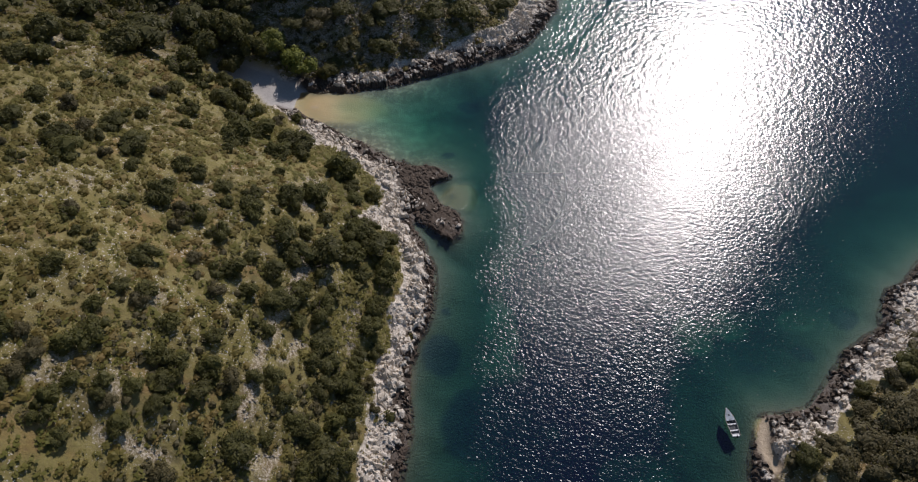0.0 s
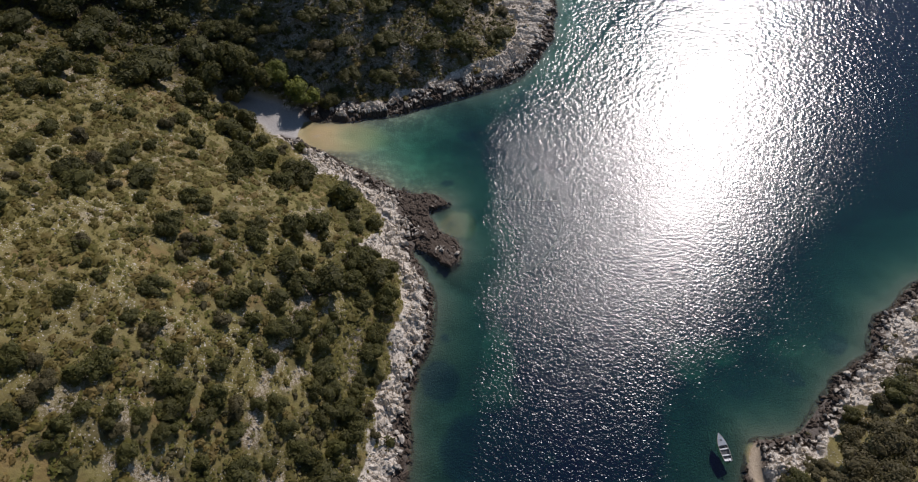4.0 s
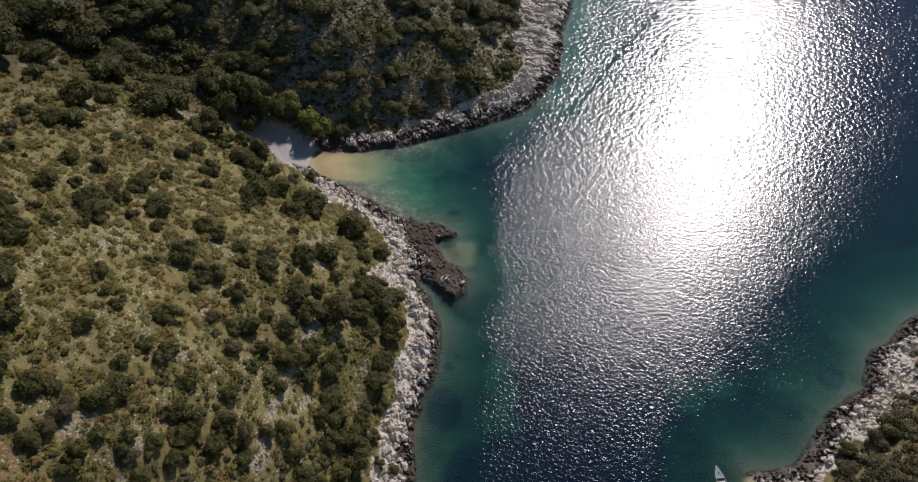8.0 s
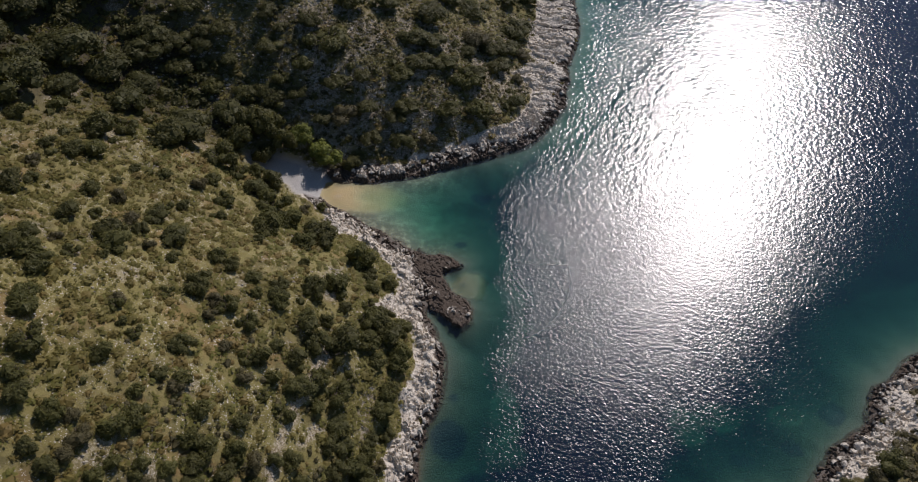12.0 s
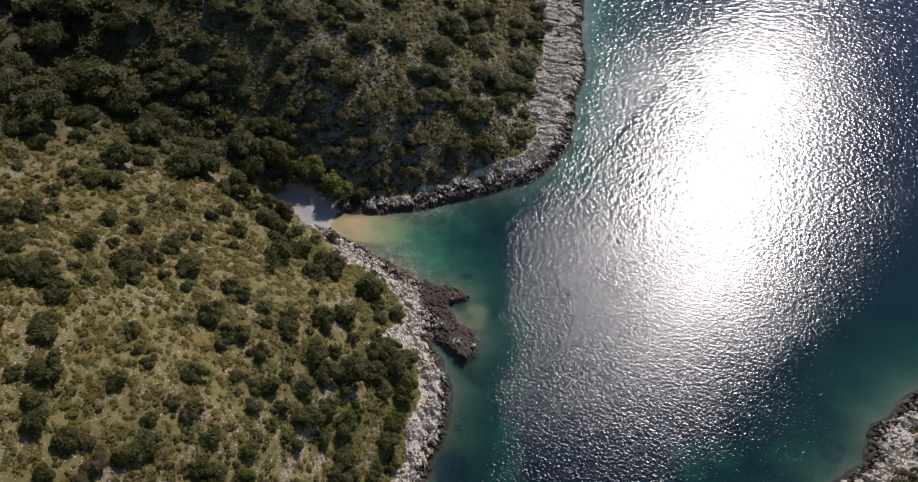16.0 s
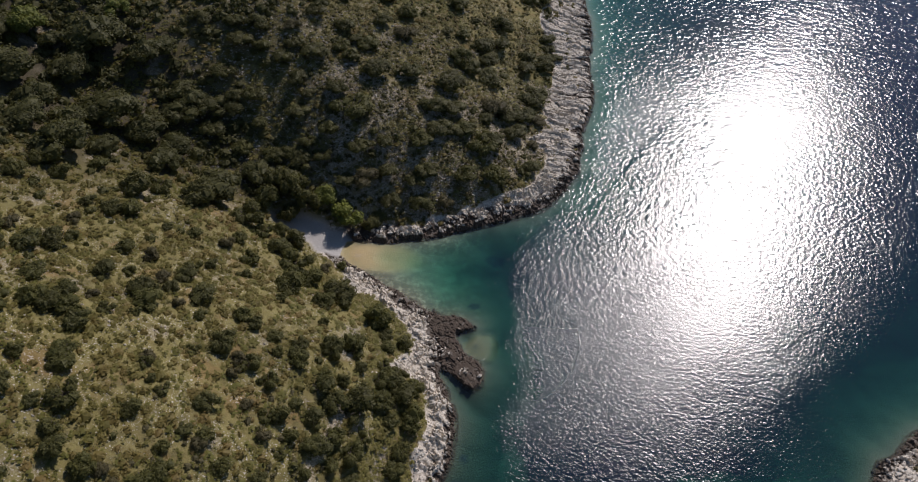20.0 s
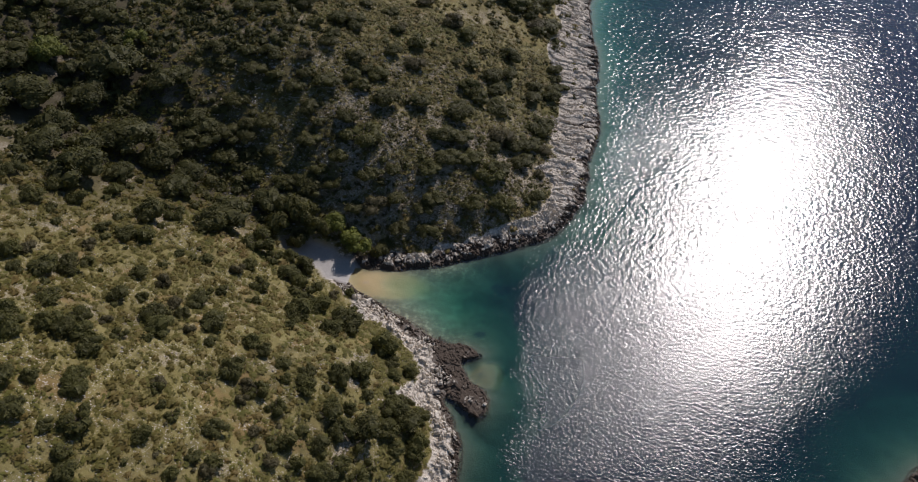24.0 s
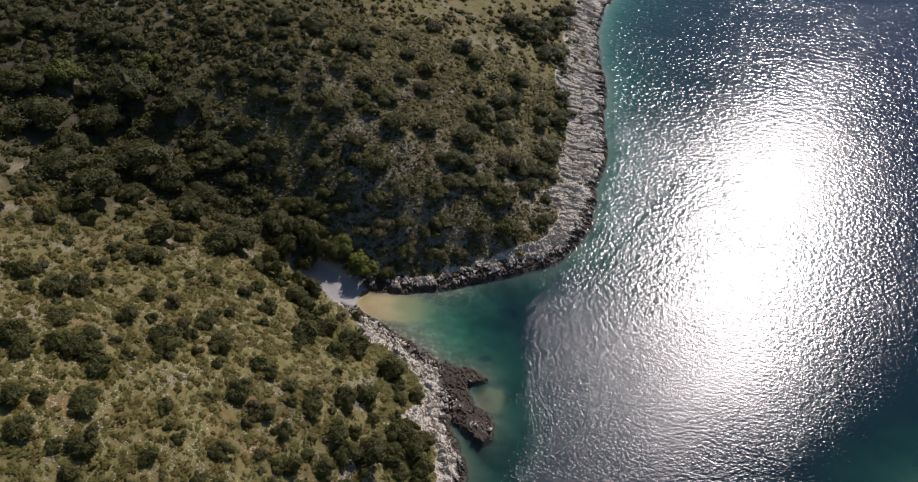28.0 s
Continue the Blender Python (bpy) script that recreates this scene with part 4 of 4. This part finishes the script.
def lawn(px, py, d):
    """The belt of grass behind the shore rock of the near slope."""
    return ease(19 - d + 5 * fractal(px, py, 9, 3, 66), 0, 5) * ease(py, 46, 56) * on_west(px, py) * (px < 10)


def scrub_chance(px, py, d):
    thin = 1 - 0.7 * lawn(px, py, d)
    d = np.where(bare_cover(px, py) > rng.uniform(0.3, 1.1, px.shape), 0, d - rock_reach(px, py) + 7.5)
    west = on_west(px, py)
    patch = fractal(px, py, 9, 3, 61)
    return np.where(d < 8, 0.03, np.where(west, 0.85 + 0.7 * patch, 0.42 + 0.4 * patch)) * thin


# low scrub over all slopes
px, py, pz = spread(17500, -130, 30, 24, 270, lambda x, y, d: np.where((d < rock_reach(x, y) + 0.5) | (bare_cover(x, y) > 0.5), 0.02, np.where(on_west(x, y), 0.85, 0.6)))
carpet("low_herbs", px, py, pz, rng.uniform(0.5, 1.5, len(px)), 18, 0.27, 0.38, LEAF["mat"], "dry olive and straw-coloured herbs matting the slopes", "herbs", heart=False, lift=1.6)
px, py, pz = spread(12500, -140, 35, 22, 300, scrub_chance)
ok = clear_of(px, py, 0.75)
px, py, pz = px[ok], py[ok], pz[ok]
carpet("low_scrub", px, py, pz, rng.uniform(0.55, 2.1, len(px)) * rng.uniform(0.6, 1.15, len(px)), 40, 0.15, 0.55, LEAF["scrub"],
       "low olive-brown thorny scrub carpeting the dry slopes", "scrub")
px, py, pz = spread(3600, -66, -15, 25, 74, lambda x, y, d: np.where((d < rock_reach(x, y) + 1) | (bare_cover(x, y) > 0.45), 0.0, 0.34 * ease(76 - y, 0, 36) * ease(x, -68, -38) * ease(fractal(x, y, 9, 3, 73), -0.5, 0.5)))
ok = clear_of(px, py, 0.8)
px, py, pz = px[ok], py[ok], pz[ok]
carpet("low_scrub", px, py, pz, rng.uniform(0.6, 1.5, len(px)), 34, 0.15, 0.7, LEAF["grey"], "low brown scrub crowding the foot of the slope", "scrub")
px, py, pz = spread(5000, 56, 130, 15, 105, lambda x, y, d: np.where(d > 6.5, 0.9, 0.03))
ok = clear_of(px, py, 0.75)
px, py, pz = px[ok], py[ok], pz[ok]
carpet("low_scrub", px, py, pz, rng.uniform(0.7, 1.7, len(px)), 46, 0.15, 0.8, LEAF["grey"], "low brown scrub on the rocky point", "scrub")

# half-dry scrub and stones on the slope across the cove
px, py, pz = spread(5200, -74, 26, 137, 262, lambda x, y, d: np.where(on_west(x, y) | (d < rock_reach(x, y)), 0.02, 0.62))
ok = clear_of(px, py, 0.7)
px, py, pz = px[ok], py[ok], pz[ok]
half = rng.uniform(size=len(px)) < 0.5
for choice, kind, words in ((half, "grey", "grey-brown half-dry scrub on the stony slope"), (~half, "olive", "small olive bushes on the stony slope")):
    carpet("low_scrub", px[choice], py[choice], pz[choice], rng.uniform(0.35, 1.15, choice.sum()), 24, 0.19, 1.0, LEAF[kind], words, "scrub")
px, py, pz = spread(3500, -68, 10, 137, 188, lambda x, y, d: np.where(on_west(x, y) | (d < rock_reach(x, y)), 0.0, 0.75))
ok = clear_of(px, py, 0.55)
px, py, pz = px[ok], py[ok], pz[ok]
carpet("low_scrub", px, py, pz, rng.uniform(0.3, 0.8, len(px)), 18, 0.24, 1.3, LEAF["grey"], "small twiggy half-dry scrub on the stony slope", "scrub", heart=False)
px, py, pz = spread(14000, -80, 26, 137, 265, lambda x, y, d: np.where(on_west(x, y) | (d < rock_reach(x, y)), 0.0, 0.75 * (1 - 0.8 * wooded(x, y))))
ok = clear_of(px, py, 0.95)
px, py, pz = px[ok], py[ok], pz[ok]
carpet("dry_grass", px, py, pz, rng.uniform(0.35, 0.95, len(px)), 11, 0.28, 0.9, LEAF["straw"], "straw-coloured grass and pale stalks among the dark shrubs", "grass", heart=False, lift=0.0)
# yellow-green grass between the shrubs and the shore rock
px, py, pz = spread(9000, -36, -9, 46, 124, lambda x, y, d: ease(d - rock_reach(x, y), -1.0, 1.0) * lawn(x, y, d) * 0.7)
ok = clear_of(px, py, 0.65)
px, py, pz = px[ok], py[ok], pz[ok]
carpet("green_grass", px, py, pz, rng.uniform(0.35, 0.9, len(px)), 12, 0.28, 0.5, LEAF["lawn"], "yellow-green grass between the shrubs and the shore rock", "grass", heart=False, lift=1.2)

# middling bushes between the large ones, thick in the hollow
px, py, pz = spread(10500, -260, 33, 22, 340, lambda x, y, d: np.where(d < 8, 0.04, np.where(on_west(x, y), 0.03 + 0.09 * ease(y, 100, 115), 0.20 - 0.15 * ease(x, -70, -56)) + 0.75 * wooded(x, y)))
ok = clear_of(px, py, 0.9)
px, py, pz = px[ok], py[ok], pz[ok]
big = rng.uniform(0.9, 2.1, len(px)) * np.where(on_west(px, py), 1.0, 1.25) + 1.4 * wooded(px, py) * rng.uniform(0, 1, len(px)) ** 1.5
dark = ~on_west(px, py) | (rng.uniform(size=len(px)) < 0.3)
for choice, kind, words in ((dark, "dark", "dark evergreen bushes filling the hollow and slope"), (~dark, "olive", "small olive-green bushes among the scrub")):
    carpet("small_bushes", px[choice], py[choice], pz[choice], big[choice], 70, 0.13, 0.95, LEAF[kind], words, "bushes")

# the slopes farther off, beyond the near ones
for x_low, x_high, y_low, y_high, many in ((-190, 46, 268, 430, 2000), (-200, -128, 80, 200, 700), (-290, -120, 190, 330, 1300)):
    px, py, pz = spread(many, x_low, x_high, y_low, y_high, lambda x, y, d: np.where(d < 8, 0.03, 0.75))
    pale = rng.uniform(size=len(px)) < np.where(px < -80, 0.15, 0.6)
    for choice, kind, words in ((pale, "scrub", "olive scrub over the far slopes"), (~pale, "dark", "dark bushes over the far slopes")):
        carpet("far_scrub", px[choice], py[choice], pz[choice], rng.uniform(1.0, 2.6, choice.sum()) * (1.3 if kind == "dark" else 1.0), 32, 0.19, 0.8, LEAF[kind], words, "scrub")

# tufts of dry grass
px, py, pz = spread(12000, -125, 30, 24, 280, lambda x, y, d: np.where(d < 7, 0.03, np.where(on_west(x, y), 0.75, 0.4)))
carpet("dry_grass", px, py, pz, rng.uniform(0.25, 0.75, len(px)), 9, 0.33, 0.7, LEAF["tuft"], "tufts of pale dry grass between the scrub", "grass", heart=False, lift=0.8)


# ---------------------------------------------------------------- stones of the shore
def stone_mesh(seed, detail, flat, name="stone"):
    r = np.random.default_rng(seed)
    v = (BALL_2 if detail == 2 else BALL_1)[0].copy()
    for _ in range(11):
        n = r.normal(size=3)
        n /= np.linalg.norm(n)
        cut = r.uniform(0.38, 0.8)
        over = np.clip(v @ n - cut, 0, None)
        v -= over[:, None] * n
    v *= 1 + 0.10 * r.normal(size=(len(v), 1))
    v *= (1.25, r.uniform(0.55, 0.9), flat * r.uniform(0.8, 1.3))
    return mesh_from(name, v, (BALL_2 if detail == 2 else BALL_1)[1], LIMESTONE)


def worley(px, py, size, seed):
    """Broken blocks: distance to the nearest joint, and a height of each block, -1 to 1."""
    x, y = px / size, py / size
    ix, iy = np.floor(x).astype(np.int64), np.floor(y).astype(np.int64)
    first, second, tall = np.full(px.shape, 9.0), np.full(px.shape, 9.0), np.zeros(px.shape)

    def roll(a, b, k):
        h = (a * 374761393 + b * 668265263 + (seed * 7 + k) * 974711) & 0xFFFFFFFF
        h = ((h ^ (h >> 13)) * 1274126177) & 0xFFFFFFFF
        return ((h ^ (h >> 16)) & 0xFFFF) / 65535.0
    for dx in (-1, 0, 1):
        for dy in (-1, 0, 1):
            cx, cy = ix + dx, iy + dy
            r = np.hypot(cx + roll(cx, cy, 0) - x, cy + roll(cx, cy, 1) - y)
            near = r < first
            second = np.where(near, first, np.minimum(second, r))
            tall = np.where(near, roll(cx, cy, 2) * 2 - 1, tall)
            first = np.where(near, r, first)
    return second - first, tall


def crag_mesh(line, step, width, x_low, x_high, y_low, y_high):
    """The broken limestone of one stretch of shore, as jointed blocks of uneven height."""
    xs, ys = np.arange(x_low, x_high, step), np.arange(y_low, y_high, step)
    cx, cy = np.meshgrid(xs, ys)
    keep = seg_distance(cx, cy, line) < width + 4
    z, d, sand = (np.zeros(cx.shape), np.full(cx.shape, -99.0), np.zeros(cx.shape))
    z[keep], d[keep], sand[keep] = ground_parts(cx[keep], cy[keep])
    reach = rock_reach(cx, cy)
    body = ease(d, -1.3, -0.2) * ease(reach - d, 0, 1.5) * (1 - ease(sand, 0.1, 0.5))
    layered = ease(cy, 160, 172)
    jx, jy = cx + 0.4 * value_noise(cx, cy, 1.1, 78), cy + 0.4 * value_noise(cx, cy, 1.1, 79)
    gap, tall = worley(jx * (1 - 0.80 * layered), (jy + 0.10 * jx) * (1 - 0.3 * layered), 1.5, 5)
    gap2, tall2 = worley(jx * (1 - 0.5 * layered), jy, 0.62, 6)
    along, across = 0.66 * jx - 0.75 * jy, 0.75 * jx + 0.66 * jy
    gap3, tall3 = worley(along * 0.28, across, 1.1, 7)
    ledge = ease(6.5 - seg_distance(cx, cy, REEF), 0, 2)
    gap, tall = np.where(ledge > 0.5, gap3, gap), np.where(ledge > 0.5, tall3, tall)
    rise = (0.42 + 0.25 * layered) * tall + 0.18 * tall2 - (0.95 + 0.25 * layered) * (1 - ease(gap, 0.0, 0.24 - 0.06 * layered)) - 0.22 * (1 - ease(gap2, 0.0, 0.25)) + 0.5 * fractal(cx, cy, 4, 3, 80) + 0.60
    gap4, tall4 = worley(jx, jy, 3.4, 9)
    rise = rise + (1 - layered) * (1 - ledge) * (0.40 * tall4 - 0.9 * (1 - ease(gap4, 0.0, 0.13)))
    top = z + body * (rise * ease(d, -1.3, 1.2) * (1 - 0.55 * ledge) + 0.10) - 0.5 * (1 - ease(body, 0.0, 0.25))
    top = top - 0.85 * ledge * np.clip(top - 0.7, 0, None)
    n = np.arange(cx.size).reshape(cx.shape)
    quads = np.stack([n[:-1, :-1], n[:-1, 1:], n[1:, 1:], n[1:, :-1]], -1).reshape(-1, 4)
    quads = quads[(body.ravel()[quads] > 0.001).any(1)]
    used, quads = np.unique(quads, return_inverse=True)
    quads = quads.reshape(-1, 4)
    return mesh_from("crag", np.stack([cx, cy, top], -1).reshape(-1, 3)[used], quads, LIMESTONE)


STONES = [stone_mesh(300 + n, 2, 0.6) for n in range(6)]
SLABS = [stone_mesh(330 + n, 2, 0.42) for n in range(4)]


def rocky_shore(name, label, line, count, many, width, x_low, x_high, y_low, y_high):
    """One stretch of shore: large stones as parts, and a joined scatter of small ones."""
    root = tagged(new(name, crag_mesh(line, 0.32, width, x_low, x_high, y_low, y_high)), label, "rocks", kind="structure")
    px, py = rng.uniform(x_low, x_high, count * 60), rng.uniform(y_low, y_high, count * 60)
    pz, d, sand = ground_parts(px, py)
    near = seg_distance(px, py, line)
    ok = (d > -0.4) & (d < rock_reach(px, py) - 0.6) & (near < width + 5) & (sand < 0.3)
    px, py, pz, d = px[ok], py[ok], pz[ok], d[ok]
    for x, y, z in list(zip(px, py, pz))[:count]:
        layered = y > 168
        size = rng.uniform(0.45, 1.0) ** 2 * 1.25
        ob = part("stone", (SLABS if layered else STONES)[rng.integers(4)], root)
        if layered:
            ob.matrix_world = pose(x, y, z + 0.12 * size, rng.uniform(-14, 14), rng.uniform(-10, 10), rng.uniform(-18, 10))
            ob.scale = (size * 2.0, size * 0.8, size)
        else:
            ob.matrix_world = pose(x, y, z + 0.1 * size, rng.uniform(-20, 20), rng.uniform(-20, 20), rng.uniform(0, 360))
            ob.scale = (size, size, size)
    rest = slice(count, count + many)
    px, py, pz = px[rest], py[rest], pz[rest]
    n = len(px)
    size = rng.uniform(0.18, 0.85, n)
    kinds = np.stack([np.array([v.co[:] for v in stone_mesh(400 + k, 1, 0.6, "pebble").vertices]) for k in range(8)])[rng.integers(8, size=n)]
    turn = rng.uniform(0, 2 * np.pi, n)
    c, s = np.cos(turn)[:, None], np.sin(turn)[:, None]
    v = np.stack([(kinds[..., 0] * c - kinds[..., 1] * s) * size[:, None] + px[:, None],
                  (kinds[..., 0] * s + kinds[..., 1] * c) * size[:, None] + py[:, None],
                  kinds[..., 2] * size[:, None] + pz[:, None] + 0.1 * size[:, None] + 0.02], -1)
    f = BALL_1[1][None] + (np.arange(n) * len(BALL_1[0]))[:, None, None]
    me = mesh_from("small_stones", v.reshape(-1, 3), f.reshape(-1, 3), LIMESTONE)
    tagged(part("small_stones", me, root, "broken limestone between the boulders"), kind="stuff")


rocky_shore("rocky_shore", "white limestone boulders above a dark wet waterline", SHORE_WEST, 130, 700, 13, -50, 3, 24, 134)
rocky_shore("rocky_shore", "layered pale limestone slabs along the far shore", SHORE_NORTH, 130, 800, 20, -43, 56, 134, 390)
rocky_shore("rocky_shore", "pale craggy limestone on the point by the boat", SHORE_EAST, 90, 450, 13, 50, 118, 22, 102)

# loose white stones on the slopes
px, py, pz = spread(42000, -100, 25, 25, 225, lambda x, y, d: np.maximum(0.8 * ease(bare_cover(x, y), 0.25, 0.7), np.where(on_west(x, y), ease(fractal(x, y, 14, 3, 81), 0.1, 0.6) * 0.4, 0.42)))
n = len(px)
kinds = np.stack([np.array([v.co[:] for v in stone_mesh(440 + k, 1, 0.6, "pebble").vertices]) for k in range(6)])[rng.integers(6, size=n)]
size = (rng.uniform(0.25, 0.62, n) ** 2 * np.where(on_west(px, py), 1.0, 1.5))[:, None] * 1.05
v = np.stack([kinds[..., 0] * size + px[:, None], kinds[..., 1] * size + py[:, None], kinds[..., 2] * size + pz[:, None] + 0.08], -1)
f = BALL_1[1][None] + (np.arange(n) * len(BALL_1[0]))[:, None, None]
tagged(new("loose_stones", mesh_from("loose_stones", v.reshape(-1, 3), f.reshape(-1, 3), CHIPS)),
       "loose pale stones scattered over the dry slope", "stones", kind="stuff")


# ---------------------------------------------------------------- the boat
def boat():
    """A small open wooden boat with a decked bow, thwarts, oars and an outboard motor."""
    root = new("rowing_boat")
    half, long = 0.92, 2.75

    def beam(k):  # k from -1 (stern) to 1 (bow)
        return half * (1 - max(0.0, (k + 0.1) / 1.1) ** 2.2) * (0.86 + 0.14 * min(1.0, (k + 1) / 0.7))

    def rail(k):
        return 0.46 + 0.20 * max(0, k) ** 2 + 0.05 * max(0, -k) ** 2
    steps = [-1 + 2 * n / 22 for n in range(23)]

    def strakes(inset, drop):
        rows = []
        for k in steps:
            b, top = max(0.012, beam(k) - inset), rail(k) - drop
            keel = -0.16 + 0.34 * max(0, k) ** 3 + (inset * 1.0)
            row = []
            for a in (-1, -0.96, -0.82, -0.45, 0, 0.45, 0.82, 0.96, 1):
                w = abs(a)
                row.append((b * a * (1.0 if w > 0.9 else 0.97), long * k + 0.25 * max(0, k) ** 4 * w * 0.2, keel + (top - keel) * (w ** 2.6)))
            rows.append(row)
        return rows

    bm = bmesh.new()
    outer = [[bm.verts.new(p) for p in row] for row in strakes(0.0, 0.0)]
    inner = [[bm.verts.new(p) for p in row] for row in strakes(0.05, 0.0)]
    for a, b in zip(outer[:-1], outer[1:]):
        for n in range(8):
            bm.faces.new((a[n], a[n + 1], b[n + 1], b[n]))
    for n in (0, 8):
        for a, b, c, d in zip(outer[:-1], outer[1:], inner[1:], inner[:-1]):
            bm.faces.new((a[n], b[n], c[n], d[n]))
    for n in range(8):
        bm.faces.new((outer[0][n], outer[0][n + 1], inner[0][n + 1], inner[0][n]))
        bm.faces.new((outer[-1][n], outer[-1][n + 1], inner[-1][n + 1], inner[-1][n]))
    bmesh.ops.recalc_face_normals(bm, faces=bm.faces)
    part("hull", bm_mesh("hull", bm, BOAT_WHITE, True), root)
    bm = bmesh.new()
    lining = [[bm.verts.new(p) for p in row] for row in strakes(0.052, 0.004)]
    for a, b in zip(lining[:-1], lining[1:]):
        for n in range(8):
            bm.faces.new((a[n + 1], a[n], b[n], b[n + 1]))
    part("lining", bm_mesh("lining", bm, BOAT_GREY, True), root, "dark grey inside of the hull")

    def plank(name, points, z, thick, material, label="", lift=None):
        b = bmesh.new()
        top = [b.verts.new((x, y, z + (lift(x, y) if lift else 0))) for x, y in points]
        face = b.faces.new(top)
        got = bmesh.ops.extrude_face_region(b, geom=[face])
        bmesh.ops.translate(b, verts=[v for v in got["geom"] if isinstance(v, bmesh.types.BMVert)], vec=(0, 0, -thick))
        bmesh.ops.recalc_face_normals(b, faces=b.faces)
        return part(name, bm_mesh(name, b, material), root, label)

    def band(k0, k1, inset, count=8):
        ks = [k0 + (k1 - k0) * n / count for n in range(count + 1)]
        return [(beam(k) - inset, long * k) for k in ks] + [(-(beam(k) - inset), long * k) for k in reversed(ks)]
    plank("floor_boards", band(-0.93, 0.3, 0.17), 0.06, 0.03, BOAT_GREY, "grey worn floor boards")
    b = bmesh.new()
    ks = [0.10 + 0.89 * n / 10 for n in range(11)]
    rows = [[b.verts.new((a * max(0.008, beam(k) - 0.012), long * k, rail(k) + 0.012 + 0.05 * (1 - a * a) * beam(k))) for a in (-1, -0.5, 0, 0.5, 1)] for k in ks]
    for r, s in zip(rows[:-1], rows[1:]):
        for n in range(4):
            b.faces.new((r[n], r[n + 1], s[n + 1], s[n]))
    got = bmesh.ops.solidify(b, geom=b.faces[:], thickness=0.03)
    part("foredeck", bm_mesh("foredeck", b, BOAT_DECK), root, "pale grey painted bow deck")
    for at in (-0.14, -0.58):
        plank("thwart", [(beam(at) - 0.05, long * at - 0.11), (beam(at) - 0.05, long * at + 0.11), (-beam(at) + 0.05, long * at + 0.11), (-beam(at) + 0.05, long * at - 0.11)],
              0.34, 0.04, BOAT_WHITE)
    plank("stern_seat", band(-0.97, -0.84, 0.06, 3), 0.36, 0.04, BOAT_WHITE)
    plank("transom", [(-0.68, -long - 0.02), (0.68, -long - 0.02), (0.68, -long + 0.05), (-0.68, -long + 0.05)], 0.50, 0.58, BOAT_WHITE)
    plank("hatch", [(-0.16, 1.15), (0.16, 1.15), (0.14, 1.5), (-0.14, 1.5)], rail(0.48) + 0.075, 0.03, BOAT_GREY, "grey deck hatch")
    for side in (-1, 1):
        b = bmesh.new()
        pts = [(side * (beam(k) + 0.012), long * k, rail(k) + 0.006) for k in steps[:-1]]
        for p, q in zip(pts[:-1], pts[1:]):
            p, q = Vector(p), Vector(q)
            m = Matrix.Translation((p + q) / 2) @ (q - p).to_track_quat("Z", "Y").to_matrix().to_4x4()
            bmesh.ops.create_cone(b, cap_ends=True, segments=6, radius1=0.028, radius2=0.028, depth=(q - p).length + 0.01, matrix=m)
        part("gunwale", bm_mesh("gunwale", b, BOAT_WOOD, True), root, "weathered wooden rail")
        oar = bmesh.new()
        bmesh.ops.create_cone(oar, cap_ends=True, segments=8, radius1=0.025, radius2=0.02, depth=2.1, matrix=Matrix.Translation((0, 0, 0)))
        bmesh.ops.create_cube(oar, size=1, matrix=Matrix.Translation((0, 0, -1.25)) @ Matrix.Diagonal((0.13, 0.018, 0.5, 1)))
        ob = part("oar", bm_mesh("oar", oar, BOAT_WOOD, True), root, "bare wooden oar")
        ob.matrix_basis = look((side * 0.36, -0.2, 0.42), (side * 0.44, 2.0, 0.44))
        lock = bmesh.new()
        bmesh.ops.create_cone(lock, cap_ends=True, segments=8, radius1=0.03, radius2=0.022, depth=0.16, matrix=Matrix.Translation((side * (beam(-0.2) + 0.01), -0.2 * long, rail(-0.2) + 0.07)))
        part("rowlock", bm_mesh("rowlock", lock, METAL, True), root, "metal rowlock")
    b = bmesh.new()
    bmesh.ops.create_cube(b, size=1, matrix=Matrix.Translation((0, -long - 0.22, 0.72)) @ Matrix.Diagonal((0.26, 0.42, 0.30, 1)))
    bmesh.ops.bevel(b, geom=b.edges[:], offset=0.06, segments=2, affect="EDGES")
    motor = part("outboard_motor", bm_mesh("outboard_motor", b, BLACK_PLASTIC, True), root, "black outboard motor tilted over the stern")
    b = bmesh.new()
    bmesh.ops.create_cone(b, cap_ends=True, segments=8, radius1=0.05, radius2=0.07, depth=0.9, matrix=Matrix.Translation((0, -long - 0.20, 0.15)))
    leg = new("motor_leg", bm_mesh("motor_leg", b, BLACK_PLASTIC, True))
    leg.parent = motor
    b = bmesh.new()
    bmesh.ops.create_cone(b, cap_ends=True, segments=8, radius1=0.02, radius2=0.024, depth=0.5, matrix=Matrix.Translation((0.06, -long + 0.2, 0.72)) @ Matrix.Rotation(radians(82), 4, "X"))
    tiller = new("tiller", bm_mesh("tiller", b, BLACK_PLASTIC, True))
    tiller.parent = motor
    tagged(root, "small white open boat with decked bow, moored in clear shallows", "boat")
    return root


moored = boat()
moored.matrix_world = pose(51.5, 44.8, 0.0, 0, 1.5, 7.5)
